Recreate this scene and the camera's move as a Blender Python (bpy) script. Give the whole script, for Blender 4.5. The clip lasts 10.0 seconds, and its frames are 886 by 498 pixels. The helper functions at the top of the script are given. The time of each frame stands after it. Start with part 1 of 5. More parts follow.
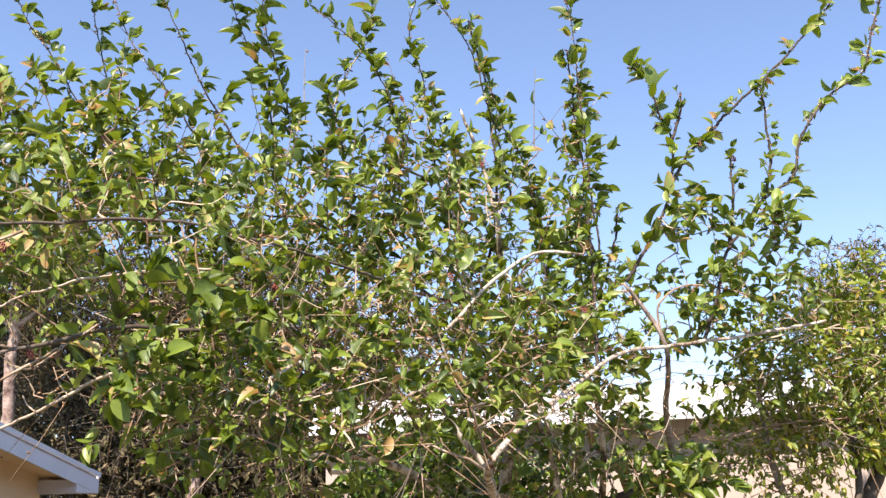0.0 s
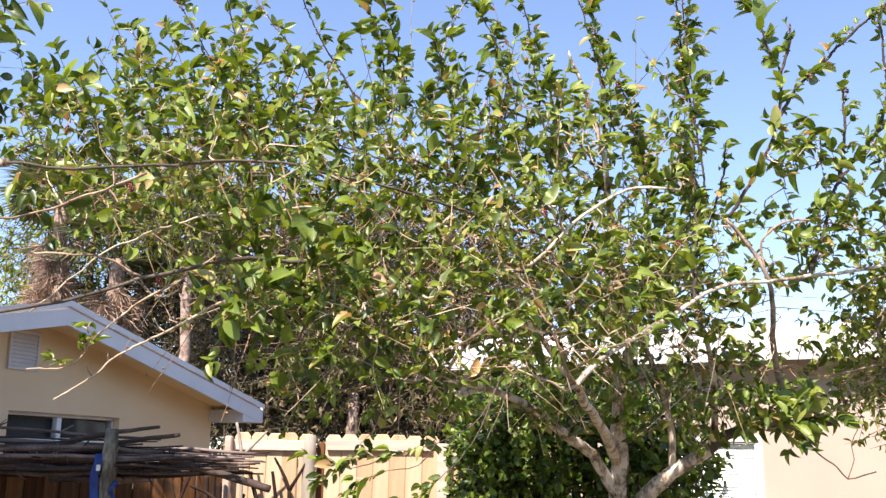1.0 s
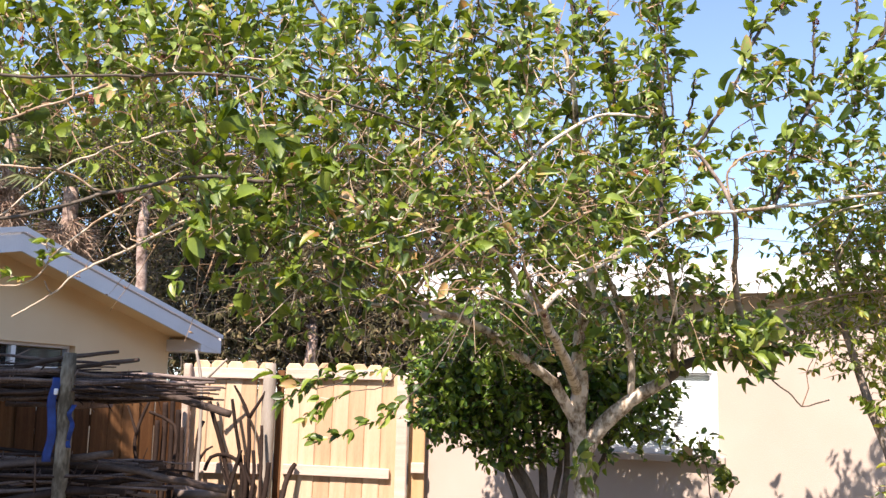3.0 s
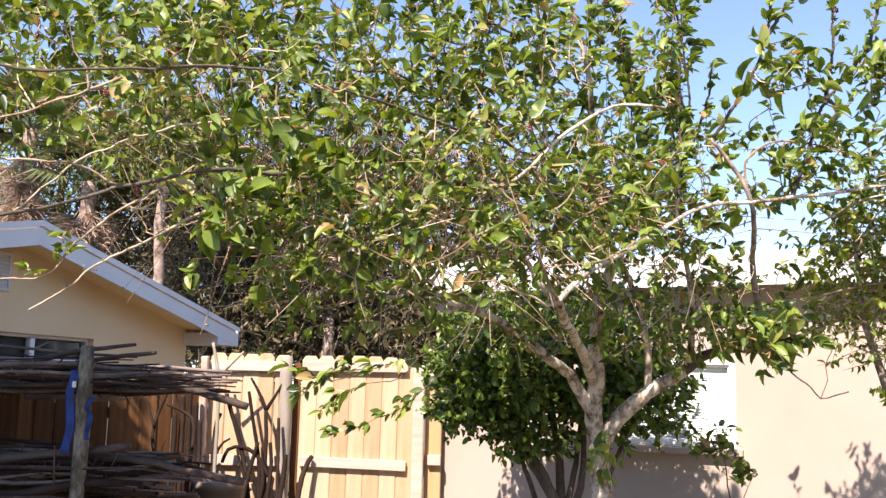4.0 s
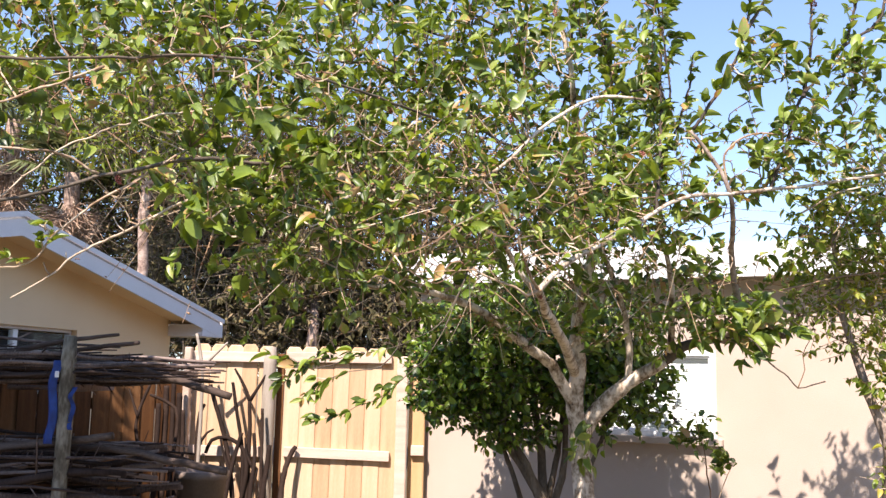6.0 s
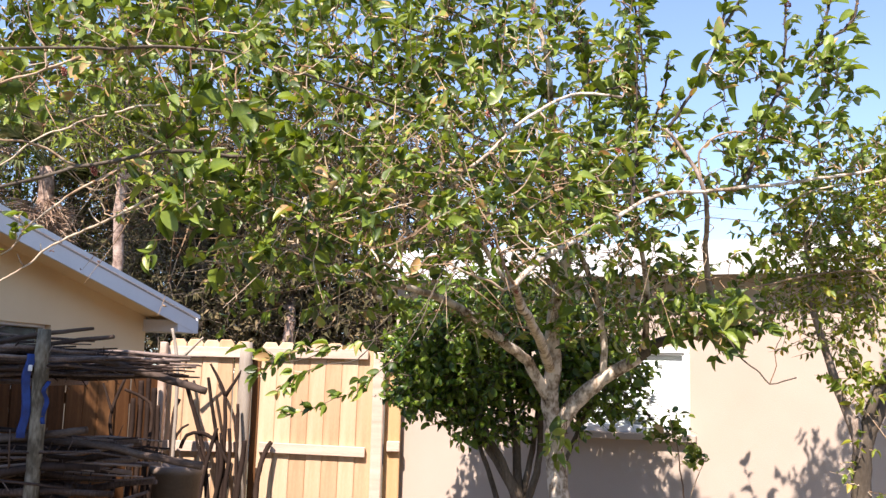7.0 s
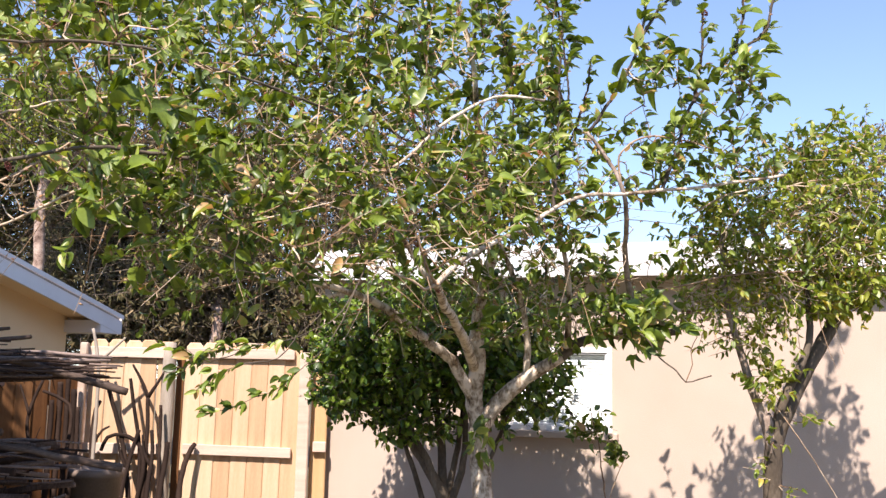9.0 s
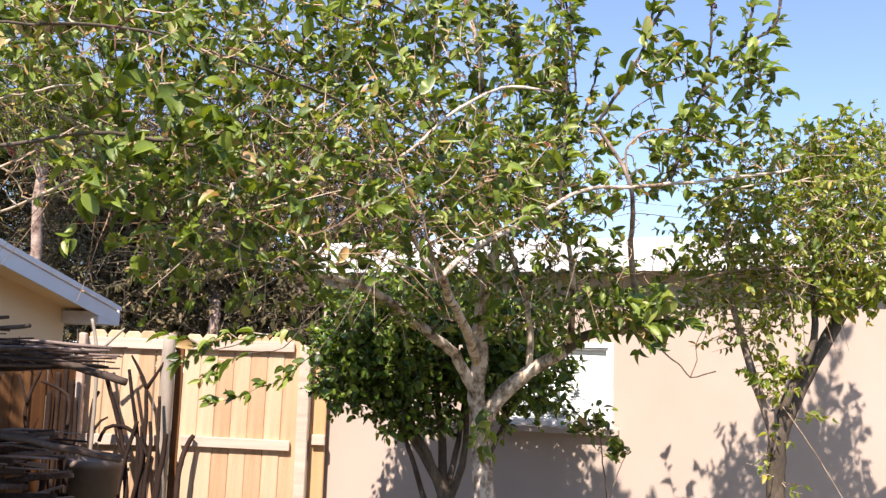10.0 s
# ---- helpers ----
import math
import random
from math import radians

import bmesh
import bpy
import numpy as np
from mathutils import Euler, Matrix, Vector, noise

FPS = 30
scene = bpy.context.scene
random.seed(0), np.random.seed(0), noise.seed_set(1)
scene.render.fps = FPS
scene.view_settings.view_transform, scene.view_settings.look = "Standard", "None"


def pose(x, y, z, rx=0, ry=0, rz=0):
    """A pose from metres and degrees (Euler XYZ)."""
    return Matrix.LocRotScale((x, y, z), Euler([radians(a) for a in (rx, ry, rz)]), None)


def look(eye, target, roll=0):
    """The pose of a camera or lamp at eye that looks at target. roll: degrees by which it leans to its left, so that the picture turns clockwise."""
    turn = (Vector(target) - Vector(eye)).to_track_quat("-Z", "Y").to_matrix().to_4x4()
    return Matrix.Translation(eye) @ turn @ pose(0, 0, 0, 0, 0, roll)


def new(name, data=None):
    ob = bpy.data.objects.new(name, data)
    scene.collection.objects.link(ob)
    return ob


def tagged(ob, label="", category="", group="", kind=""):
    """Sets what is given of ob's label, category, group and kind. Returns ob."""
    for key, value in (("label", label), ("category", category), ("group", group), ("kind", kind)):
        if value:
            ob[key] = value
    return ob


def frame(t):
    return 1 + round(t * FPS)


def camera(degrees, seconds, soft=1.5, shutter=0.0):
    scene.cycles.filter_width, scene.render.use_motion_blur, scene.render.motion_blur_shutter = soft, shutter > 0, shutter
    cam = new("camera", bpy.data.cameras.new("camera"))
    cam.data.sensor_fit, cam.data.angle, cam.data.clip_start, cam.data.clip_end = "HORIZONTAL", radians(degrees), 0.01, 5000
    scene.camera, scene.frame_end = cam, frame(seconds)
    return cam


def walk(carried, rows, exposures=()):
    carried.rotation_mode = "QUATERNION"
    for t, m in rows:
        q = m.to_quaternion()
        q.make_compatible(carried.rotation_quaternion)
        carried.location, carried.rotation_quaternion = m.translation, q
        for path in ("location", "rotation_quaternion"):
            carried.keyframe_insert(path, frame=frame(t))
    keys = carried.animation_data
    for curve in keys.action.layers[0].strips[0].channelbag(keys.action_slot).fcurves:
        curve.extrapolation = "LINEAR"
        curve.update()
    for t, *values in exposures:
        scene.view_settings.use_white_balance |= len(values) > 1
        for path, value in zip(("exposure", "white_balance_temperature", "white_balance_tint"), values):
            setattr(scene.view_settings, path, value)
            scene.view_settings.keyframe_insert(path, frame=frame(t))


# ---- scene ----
cam = camera(50, 10.0, soft=1.42)
PATH = [
    (0, (-0.275, 0.179, 1.780), (0.503, 5.906, 3.393), -1.07),
    (0.5, (-0.103, 0.056, 1.728), (-0.085, 5.920, 2.995), 0.22),
    (1, (0.031, -0.052, 1.669), (-0.230, 5.801, 2.965), 0.92),
    (1.5, (0.019, -0.094, 1.632), (0.040, 5.765, 2.923), 1.94),
    (2, (-0.002, -0.030, 1.620), (0.040, 5.839, 2.867), 2.03),
    (2.5, (-0.013, -0.009, 1.613), (0.050, 5.903, 2.635), 1.56),
    (4, (-0.008, 0.011, 1.610), (-0.099, 5.947, 2.479), 1.32),
    (4.5, (0.000, 0.000, 1.600), (-0.000, 5.939, 2.457), 1.06),
    (5, (0.003, -0.028, 1.600), (-0.017, 5.913, 2.439), 1.31),
    (6.5, (0.016, -0.016, 1.581), (0.057, 5.926, 2.410), 1.42),
    (7, (0.017, -0.035, 1.573), (0.157, 5.907, 2.394), 1.56),
    (7.5, (0.035, -0.049, 1.580), (0.271, 5.893, 2.373), 1.81),
    (8, (0.045, -0.077, 1.571), (0.398, 5.857, 2.380), 1.83),
    (8.5, (0.046, -0.074, 1.567), (0.545, 5.848, 2.398), 1.10),
    (9, (0.059, -0.069, 1.561), (0.623, 5.845, 2.402), 1.34),
    (9.5, (0.055, -0.054, 1.558), (0.652, 5.855, 2.408), 1.47),
    (10, (0.020, -0.022, 1.544), (0.607, 5.893, 2.360), 1.88),
]
walk(cam, [(t, look(eye, target, roll)) for t, eye, target, roll in PATH], [(0.0, 0.92, 6850, 19), (1.5, 1.03, 6850, 19), (5.0, 1.03, 6850, 19), (8.5, 0.92, 6850, 19), (10.0, 0.88, 6850, 19)])

# ---- light ----
SUN_HEIGHT, SUN_TURN = radians(50.5), radians(201)
world = bpy.data.worlds.new("sky")
scene.world = world
world.use_nodes = True
wn = world.node_tree.nodes
sky = wn.new("ShaderNodeTexSky")
sky.sky_type, sky.sun_disc = "NISHITA", False
sky.sun_elevation, sky.sun_rotation = SUN_HEIGHT, SUN_TURN
sky.air_density, sky.dust_density, sky.ozone_density = 1.0, 0.15, 3.2
wn["Background"].inputs["Strength"].default_value = 0.15
lift, where = wn.new("ShaderNodeMapping"), wn.new("ShaderNodeTexCoord")
lift.inputs["Location"].default_value = (0, 0, 0.03)
world.node_tree.links.new(where.outputs["Generated"], lift.inputs["Vector"])
world.node_tree.links.new(lift.outputs["Vector"], sky.inputs["Vector"])
world.node_tree.links.new(sky.outputs["Color"], wn["Background"].inputs["Color"])

sun = new("sun", bpy.data.lights.new("sun", "SUN"))
sun.data.energy, sun.data.angle, sun.data.color = 5.0, radians(0.55), (1.0, 0.95, 0.88)
to_sun = Vector((math.sin(SUN_TURN) * math.cos(SUN_HEIGHT), math.cos(SUN_TURN) * math.cos(SUN_HEIGHT), math.sin(SUN_HEIGHT)))
sun.matrix_world = look(to_sun * 30, (0, 0, 0))


# ---- materials ----
def material(name, stops, rough=0.7, scale=4.0, fine=60.0, bump=0.3, metal=0.0, stretch=(1, 1, 1), leafy=0.0, spread=0.0, detail=0.35, coat=0.0, gloss=0.5):
    """A procedural surface: a ramp of colours over two noises, relief, and a shift of tone from piece to piece."""
    m = bpy.data.materials.new(name)
    m.use_nodes = True
    n, l = m.node_tree.nodes, m.node_tree.links
    p = n["Principled BSDF"]
    co, mp = n.new("ShaderNodeTexCoord"), n.new("ShaderNodeMapping")
    mp.inputs["Scale"].default_value = stretch
    l.new(co.outputs["Object"], mp.inputs["Vector"])
    big, small = n.new("ShaderNodeTexNoise"), n.new("ShaderNodeTexNoise")
    big.inputs["Scale"].default_value, small.inputs["Scale"].default_value = scale, fine
    big.inputs["Detail"].default_value, small.inputs["Detail"].default_value = 5, 4
    for t in (big, small):
        l.new(mp.outputs["Vector"], t.inputs["Vector"])
    mix = n.new("ShaderNodeMix")
    mix.data_type = "FLOAT"
    mix.inputs["Factor"].default_value = detail
    l.new(big.outputs["Fac"], mix.inputs["A"])
    l.new(small.outputs["Fac"], mix.inputs["B"])
    value = mix.outputs["Result"]
    if spread:
        info, geo = n.new("ShaderNodeObjectInfo"), n.new("ShaderNodeNewGeometry")
        add = n.new("ShaderNodeMath")
        l.new(info.outputs["Random"], add.inputs[0])
        l.new(geo.outputs["Random Per Island"], add.inputs[1])
        fr = n.new("ShaderNodeMath")
        fr.operation = "FRACT"
        l.new(add.outputs[0], fr.inputs[0])
        ma = n.new("ShaderNodeMath")
        ma.operation = "MULTIPLY_ADD"
        l.new(fr.outputs[0], ma.inputs[0])
        ma.inputs[1].default_value = spread
        ad = n.new("ShaderNodeMath")
        ad.inputs[1].default_value = -spread / 2
        l.new(value, ad.inputs[0])
        l.new(ad.outputs[0], ma.inputs[2])
        value = ma.outputs[0]
    ramp = n.new("ShaderNodeValToRGB")
    e = ramp.color_ramp.elements
    for i, (at, c) in enumerate(stops):
        k = e[i] if i < 2 else e.new(at)
        k.position, k.color = at, (*c, 1)
    l.new(value, ramp.inputs["Fac"])
    l.new(ramp.outputs["Color"], p.inputs["Base Color"])
    p.inputs["Roughness"].default_value, p.inputs["Metallic"].default_value = rough, metal
    p.inputs["Specular IOR Level"].default_value = gloss
    if coat:
        p.inputs["Coat Weight"].default_value = coat
        p.inputs["Coat Roughness"].default_value = 0.3
    if bump:
        b = n.new("ShaderNodeBump")
        b.inputs["Strength"].default_value, b.inputs["Distance"].default_value = bump, 0.01
        l.new(mix.outputs["Result"], b.inputs["Height"])
        l.new(b.outputs["Normal"], p.inputs["Normal"])
    if leafy:
        tr, ms = n.new("ShaderNodeBsdfTranslucent"), n.new("ShaderNodeMixShader")
        hs = n.new("ShaderNodeHueSaturation")
        hs.inputs["Hue"].default_value, hs.inputs["Saturation"].default_value, hs.inputs["Value"].default_value = 0.485, 1.1, 1.8
        l.new(ramp.outputs["Color"], hs.inputs["Color"])
        l.new(hs.outputs["Color"], tr.inputs["Color"])
        ms.inputs["Fac"].default_value = leafy
        l.new(p.outputs["BSDF"], ms.inputs[1])
        l.new(tr.outputs["BSDF"], ms.inputs[2])
        l.new(ms.outputs["Shader"], n["Material Output"].inputs["Surface"])
    return m


M = {
    "mulberry_leaf": material("mulberry leaf", [(0.0, (0.044, 0.074, 0.010)), (0.38, (0.116, 0.174, 0.019)), (0.80, (0.218, 0.290, 0.040)), (0.975, (0.30, 0.335, 0.08)), (1.0, (0.43, 0.26, 0.10))], 0.46, 9, 70, 0.35, leafy=0.25, spread=1.0, coat=0.14),
    "citrus_leaf": material("citrus leaf", [(0.0, (0.026, 0.058, 0.007)), (0.5, (0.076, 0.145, 0.013)), (1.0, (0.22, 0.30, 0.036))], 0.40, 9, 70, 0.2, leafy=0.22, spread=0.95, coat=0.2),
    "olive_leaf": material("olive leaf", [(0.0, (0.065, 0.105, 0.012)), (0.45, (0.175, 0.24, 0.026)), (0.88, (0.31, 0.335, 0.05)), (1.0, (0.50, 0.36, 0.07))], 0.45, 9, 70, 0.2, leafy=0.34, spread=0.9, coat=0.15),
    "dry_leaf": material("half dry leaf", [(0.0, (0.05, 0.04, 0.024)), (0.5, (0.13, 0.10, 0.058)), (1.0, (0.30, 0.22, 0.13))], 0.7, 5, 30, 0.2, leafy=0.2, spread=0.8, gloss=0.15),
    "dark_leaf": material("far leaf", [(0.0, (0.042, 0.039, 0.020)), (0.5, (0.110, 0.098, 0.045)), (0.85, (0.20, 0.155, 0.078)), (1.0, (0.30, 0.22, 0.125))], 0.9, 5, 30, 0.2, leafy=0.12, spread=0.9, gloss=0.15),
    "frond": material("palm frond", [(0.0, (0.05, 0.07, 0.02)), (0.6, (0.12, 0.14, 0.045)), (1.0, (0.26, 0.22, 0.10))], 0.55, 4, 40, 0.2, leafy=0.2, spread=0.7),
    "dead_frond": material("dead frond", [(0.0, (0.20, 0.125, 0.085)), (0.5, (0.40, 0.27, 0.185)), (1.0, (0.60, 0.46, 0.34))], 0.85, 4, 40, 0.3, spread=0.6),
    # bark blotches with contrast raised to imitate sun dapple and leaf shadow
    "bark": material("grey bark with painted dapple", [(0.37, (0.075, 0.050, 0.033)), (0.455, (0.33, 0.25, 0.175)), (0.555, (0.70, 0.60, 0.48))], 0.9, 13, 70, 1.0, stretch=(1, 1, 0.6), detail=0.3, gloss=0.15),
    "twig": material("twig bark", [(0.25, (0.11, 0.060, 0.034)), (0.5, (0.35, 0.235, 0.145)), (0.72, (0.62, 0.50, 0.36))], 0.85, 9, 60, 0.5, spread=0.4, gloss=0.15),
    "tan_bark": material("tan bark", [(0.36, (0.14, 0.10, 0.075)), (0.5, (0.30, 0.23, 0.18)), (0.62, (0.46, 0.37, 0.30))], 0.9, 14, 90, 0.9, stretch=(1, 1, 0.6), detail=0.3, gloss=0.15),
    "dark_bark": material("dark bark", [(0.25, (0.05, 0.04, 0.03)), (0.5, (0.12, 0.095, 0.07)), (0.75, (0.24, 0.19, 0.14))], 0.9, 9, 80, 0.8, stretch=(1, 1, 0.4), gloss=0.15),
    "shoot_bark": material("young shoot bark", [(0.25, (0.028, 0.022, 0.018)), (0.5, (0.070, 0.054, 0.042)), (0.75, (0.15, 0.115, 0.09))], 0.85, 9, 80, 0.8, stretch=(1, 1, 0.4), gloss=0.2),
    "palm_bark": material("palm bark", [(0.36, (0.10, 0.062, 0.046)), (0.5, (0.31, 0.215, 0.165)), (0.64, (0.50, 0.38, 0.30))], 0.9, 7, 40, 0.9, stretch=(1.2, 1.2, 1.6), gloss=0.15),
    "berry": material("berry", [(0.2, (0.16, 0.03, 0.025)), (0.6, (0.36, 0.08, 0.06)), (1.0, (0.50, 0.24, 0.14))], 0.35, 60, 300, 0.6, spread=0.8),
    "catkin": material("unripe fruit", [(0.15, (0.11, 0.040, 0.020)), (0.5, (0.32, 0.155, 0.065)), (0.85, (0.50, 0.33, 0.17))], 0.6, 60, 300, 0.5, spread=0.8),
    "picket": material("new fence board", [(0.12, (0.40, 0.245, 0.135)), (0.45, (0.57, 0.375, 0.225)), (0.78, (0.68, 0.51, 0.345))], 0.75, 2.2, 40, 0.35, stretch=(9, 9, 0.7), spread=0.36, gloss=0.15),
    # same board as the picket, gate post's warm shade mixed into its colour
    "shade_picket": material("fence board tinted for shade", [(0.15, (0.37, 0.205, 0.085)), (0.45, (0.53, 0.32, 0.15)), (0.78, (0.63, 0.42, 0.225))], 0.75, 2.2, 40, 0.35, stretch=(9, 9, 0.7), spread=0.4, gloss=0.15),
    "rail": material("pale fence rail", [(0.15, (0.42, 0.30, 0.22)), (0.5, (0.61, 0.475, 0.375)), (0.85, (0.73, 0.62, 0.53))], 0.8, 2.2, 40, 0.35, stretch=(0.8, 9, 9), spread=0.25, gloss=0.15),
    # reddish brown stain, with the side fence's shade partly darkened into it
    "old_picket": material("stained board darkened for shade", [(0.15, (0.068, 0.030, 0.013)), (0.5, (0.165, 0.073, 0.029)), (0.85, (0.30, 0.145, 0.060))], 0.8, 2.2, 40, 0.4, stretch=(9, 9, 0.7), spread=0.5, gloss=0.15),
    "post": material("weathered post", [(0.15, (0.17, 0.135, 0.10)), (0.5, (0.34, 0.285, 0.225)), (0.85, (0.55, 0.48, 0.40))], 0.85, 3, 50, 0.5, stretch=(7, 7, 0.8)),
    "old_post": material("mossy old post", [(0.32, (0.045, 0.038, 0.026)), (0.48, (0.12, 0.10, 0.072)), (0.66, (0.36, 0.32, 0.25))], 0.9, 8, 50, 0.8, stretch=(1, 1, 0.35), gloss=0.15),
    "stick": material("dead stick", [(0.15, (0.022, 0.014, 0.011)), (0.5, (0.075, 0.050, 0.041)), (0.8, (0.27, 0.205, 0.175))], 0.8, 3, 60, 0.6, spread=0.7, gloss=0.15),
    "grey_stick": material("barkless grey stick", [(0.15, (0.030, 0.021, 0.016)), (0.5, (0.085, 0.060, 0.048)), (0.85, (0.24, 0.185, 0.15))], 0.8, 4, 60, 0.6, stretch=(0.6, 4, 4), gloss=0.15),
    "branch": material("cut branch", [(0.2, (0.014, 0.009, 0.007)), (0.55, (0.030, 0.018, 0.013)), (0.9, (0.07, 0.044, 0.032))], 0.85, 6, 70, 0.6, spread=0.3, gloss=0.15),
    "stucco": material("beige stucco", [(0.3, (0.445, 0.355, 0.285)), (0.5, (0.49, 0.395, 0.32)), (0.7, (0.535, 0.435, 0.36))], 0.92, 1.3, 130, 0.35, detail=0.4),
    "yellow_stucco": material("yellow stucco", [(0.3, (0.76, 0.54, 0.325)), (0.5, (0.81, 0.59, 0.365)), (0.7, (0.85, 0.64, 0.41))], 0.92, 1.1, 110, 0.3, detail=0.35),
    "white": material("white paint", [(0.3, (0.72, 0.72, 0.71)), (0.5, (0.80, 0.80, 0.79)), (0.7, (0.84, 0.84, 0.83))], 0.55, 2, 60, 0.12),
    "trim_paint": material("aged trim paint", [(0.3, (0.60, 0.56, 0.56)), (0.5, (0.67, 0.63, 0.63)), (0.7, (0.72, 0.68, 0.68))], 0.6, 2, 60, 0.15),
    "roof_white": material("white roof coating", [(0.3, (0.66, 0.66, 0.64)), (0.5, (0.78, 0.78, 0.76)), (0.7, (0.84, 0.84, 0.82))], 0.7, 1.5, 50, 0.3),
    "shingle": material("grey shingle", [(0.3, (0.20, 0.19, 0.18)), (0.5, (0.30, 0.29, 0.28)), (0.7, (0.40, 0.39, 0.37))], 0.9, 3, 80, 0.6, spread=0.3),
    "soffit": material("soffit board", [(0.3, (0.52, 0.50, 0.47)), (0.6, (0.62, 0.60, 0.57))], 0.8, 3, 60, 0.2),
    "blind": material("blind slat", [(0.3, (0.74, 0.75, 0.74)), (0.7, (0.82, 0.83, 0.82))], 0.5, 3, 60, 0.05),
    "dark_room": material("dim room", [(0.3, (0.03, 0.025, 0.02)), (0.7, (0.06, 0.05, 0.045))], 0.9, 2, 20, 0.1),
    "strap": material("blue webbing", [(0.3, (0.004, 0.018, 0.11)), (0.6, (0.010, 0.048, 0.24))], 0.55, 20, 240, 0.4),
    "pot": material("grey plastic pot", [(0.3, (0.17, 0.125, 0.10)), (0.7, (0.27, 0.21, 0.17))], 0.6, 6, 60, 0.2),
    "ground": material("worn sandy lawn", [(0.25, (0.06, 0.062, 0.024)), (0.5, (0.12, 0.10, 0.055)), (0.75, (0.22, 0.17, 0.105))], 0.95, 0.9, 25, 0.8),
}
glass = bpy.data.materials.new("window glass")
glass.use_nodes = True
glass.node_tree.nodes["Principled BSDF"].inputs["Base Color"].default_value = (0.9, 0.95, 0.95, 1)
glass.node_tree.nodes["Principled BSDF"].inputs["Roughness"].default_value = 0.03
glass.node_tree.nodes["Principled BSDF"].inputs["Transmission Weight"].default_value = 1.0
glass.node_tree.nodes["Principled BSDF"].inputs["IOR"].default_value = 1.15
M["glass"] = glass


# ---- building blocks ----
class Geo:
    """Collects vertices and faces of one mesh."""

    def __init__(self):
        self.v, self.f = [], []

    def add(self, verts, faces):
        k = len(self.v)
        self.v += [tuple(p) for p in verts]
        self.f += [tuple(i + k for i in q) for q in faces]
        return self

    def box(self, lo, hi, m=None, chamfer=0.0):
        """A box with its upright and level edges cut back."""
        (x0, y0, z0), (x1, y1, z1) = lo, hi
        c = min(chamfer, (x1 - x0) / 3, (y1 - y0) / 3, (z1 - z0) / 3)
        if c <= 0:
            vs = [(x, y, z) for z in (z0, z1) for x, y in ((x0, y0), (x1, y0), (x1, y1), (x0, y1))]
            fs = [(3, 2, 1, 0), (4, 5, 6, 7), (0, 1, 5, 4), (1, 2, 6, 5), (2, 3, 7, 6), (3, 0, 4, 7)]
        else:
            vs = []
            for z, d in ((z0, c), (z0 + c, 0), (z1 - c, 0), (z1, c)):
                a, b, e, g = x0 + d, x1 - d, y0 + d, y1 - d
                vs += [(a + c, e, z), (b - c, e, z), (b, e + c, z), (b, g - c, z), (b - c, g, z), (a + c, g, z), (a, g - c, z), (a, e + c, z)]
            fs = [tuple(range(7, -1, -1)), tuple(range(24, 32))]
            for r in range(3):
                for i in range(8):
                    fs.append((r * 8 + i, r * 8 + (i + 1) % 8, r * 8 + 8 + (i + 1) % 8, r * 8 + 8 + i))
        if m is not None:
            vs = [m @ Vector(p) for p in vs]
        return self.add(vs, fs)

    def prism(self, outline, y0, y1, m=None):
        """An outline in x and z, pushed from y0 to y1."""
        k = len(outline)
        vs = [(x, y0, z) for x, z in outline] + [(x, y1, z) for x, z in outline]
        fs = [tuple(range(k)), tuple(range(2 * k - 1, k - 1, -1))] + [(i, i + k, (i + 1) % k + k, (i + 1) % k) for i in range(k)]
        if m is not None:
            vs = [m @ Vector(p) for p in vs]
        return self.add(vs, fs)

    def tube(self, pts, radii, sides=8, rough=0.0, seed=0):
        """A round bar along points, thick as the radii say, closed at both ends."""
        r = random.Random(seed)
        pts = [Vector(p) for p in pts]
        up = None
        vs, fs = [], []
        for i, p in enumerate(pts):
            d = (pts[min(i + 1, len(pts) - 1)] - pts[max(i - 1, 0)]).normalized()
            if up is None:
                up = d.orthogonal().normalized()
            up = (up - d * up.dot(d)).normalized()
            side = d.cross(up)
            for k in range(sides):
                a = 2 * math.pi * k / sides
                q = radii[i] * (1 + rough * r.uniform(-1, 1))
                vs.append(p + (up * math.cos(a) + side * math.sin(a)) * q)
        for i in range(len(pts) - 1):
            for k in range(sides):
                fs.append((i * sides + k, i * sides + (k + 1) % sides, (i + 1) * sides + (k + 1) % sides, (i + 1) * sides + k))
        fs.append(tuple(range(sides - 1, -1, -1)))
        fs.append(tuple(range((len(pts) - 1) * sides, len(pts) * sides)))
        return self.add(vs, fs)

    def mesh(self, name, mat, smooth=False):
        me = bpy.data.meshes.new(name)
        me.from_pydata(self.v, [], self.f)
        me.materials.append(M[mat])
        if smooth:
            me.shade_smooth()
        me.update()
        return me


def part(name, geo, mat, parent=None, label="", smooth=False, at=None):
    """One mesh object from a Geo, or from a mesh already made, under a thing."""
    ob = new(name, geo.mesh(name, mat, smooth) if isinstance(geo, Geo) else geo)
    if parent is not None:
        ob.parent = parent
    if at is not None:
        ob.matrix_basis = at
    return tagged(ob, label)


def thing(name, at, label, category, group="", kind=""):
    ob = new(name)
    ob.matrix_basis = at
    ob.empty_display_size = 0.1
    return tagged(ob, label, category, group, kind)


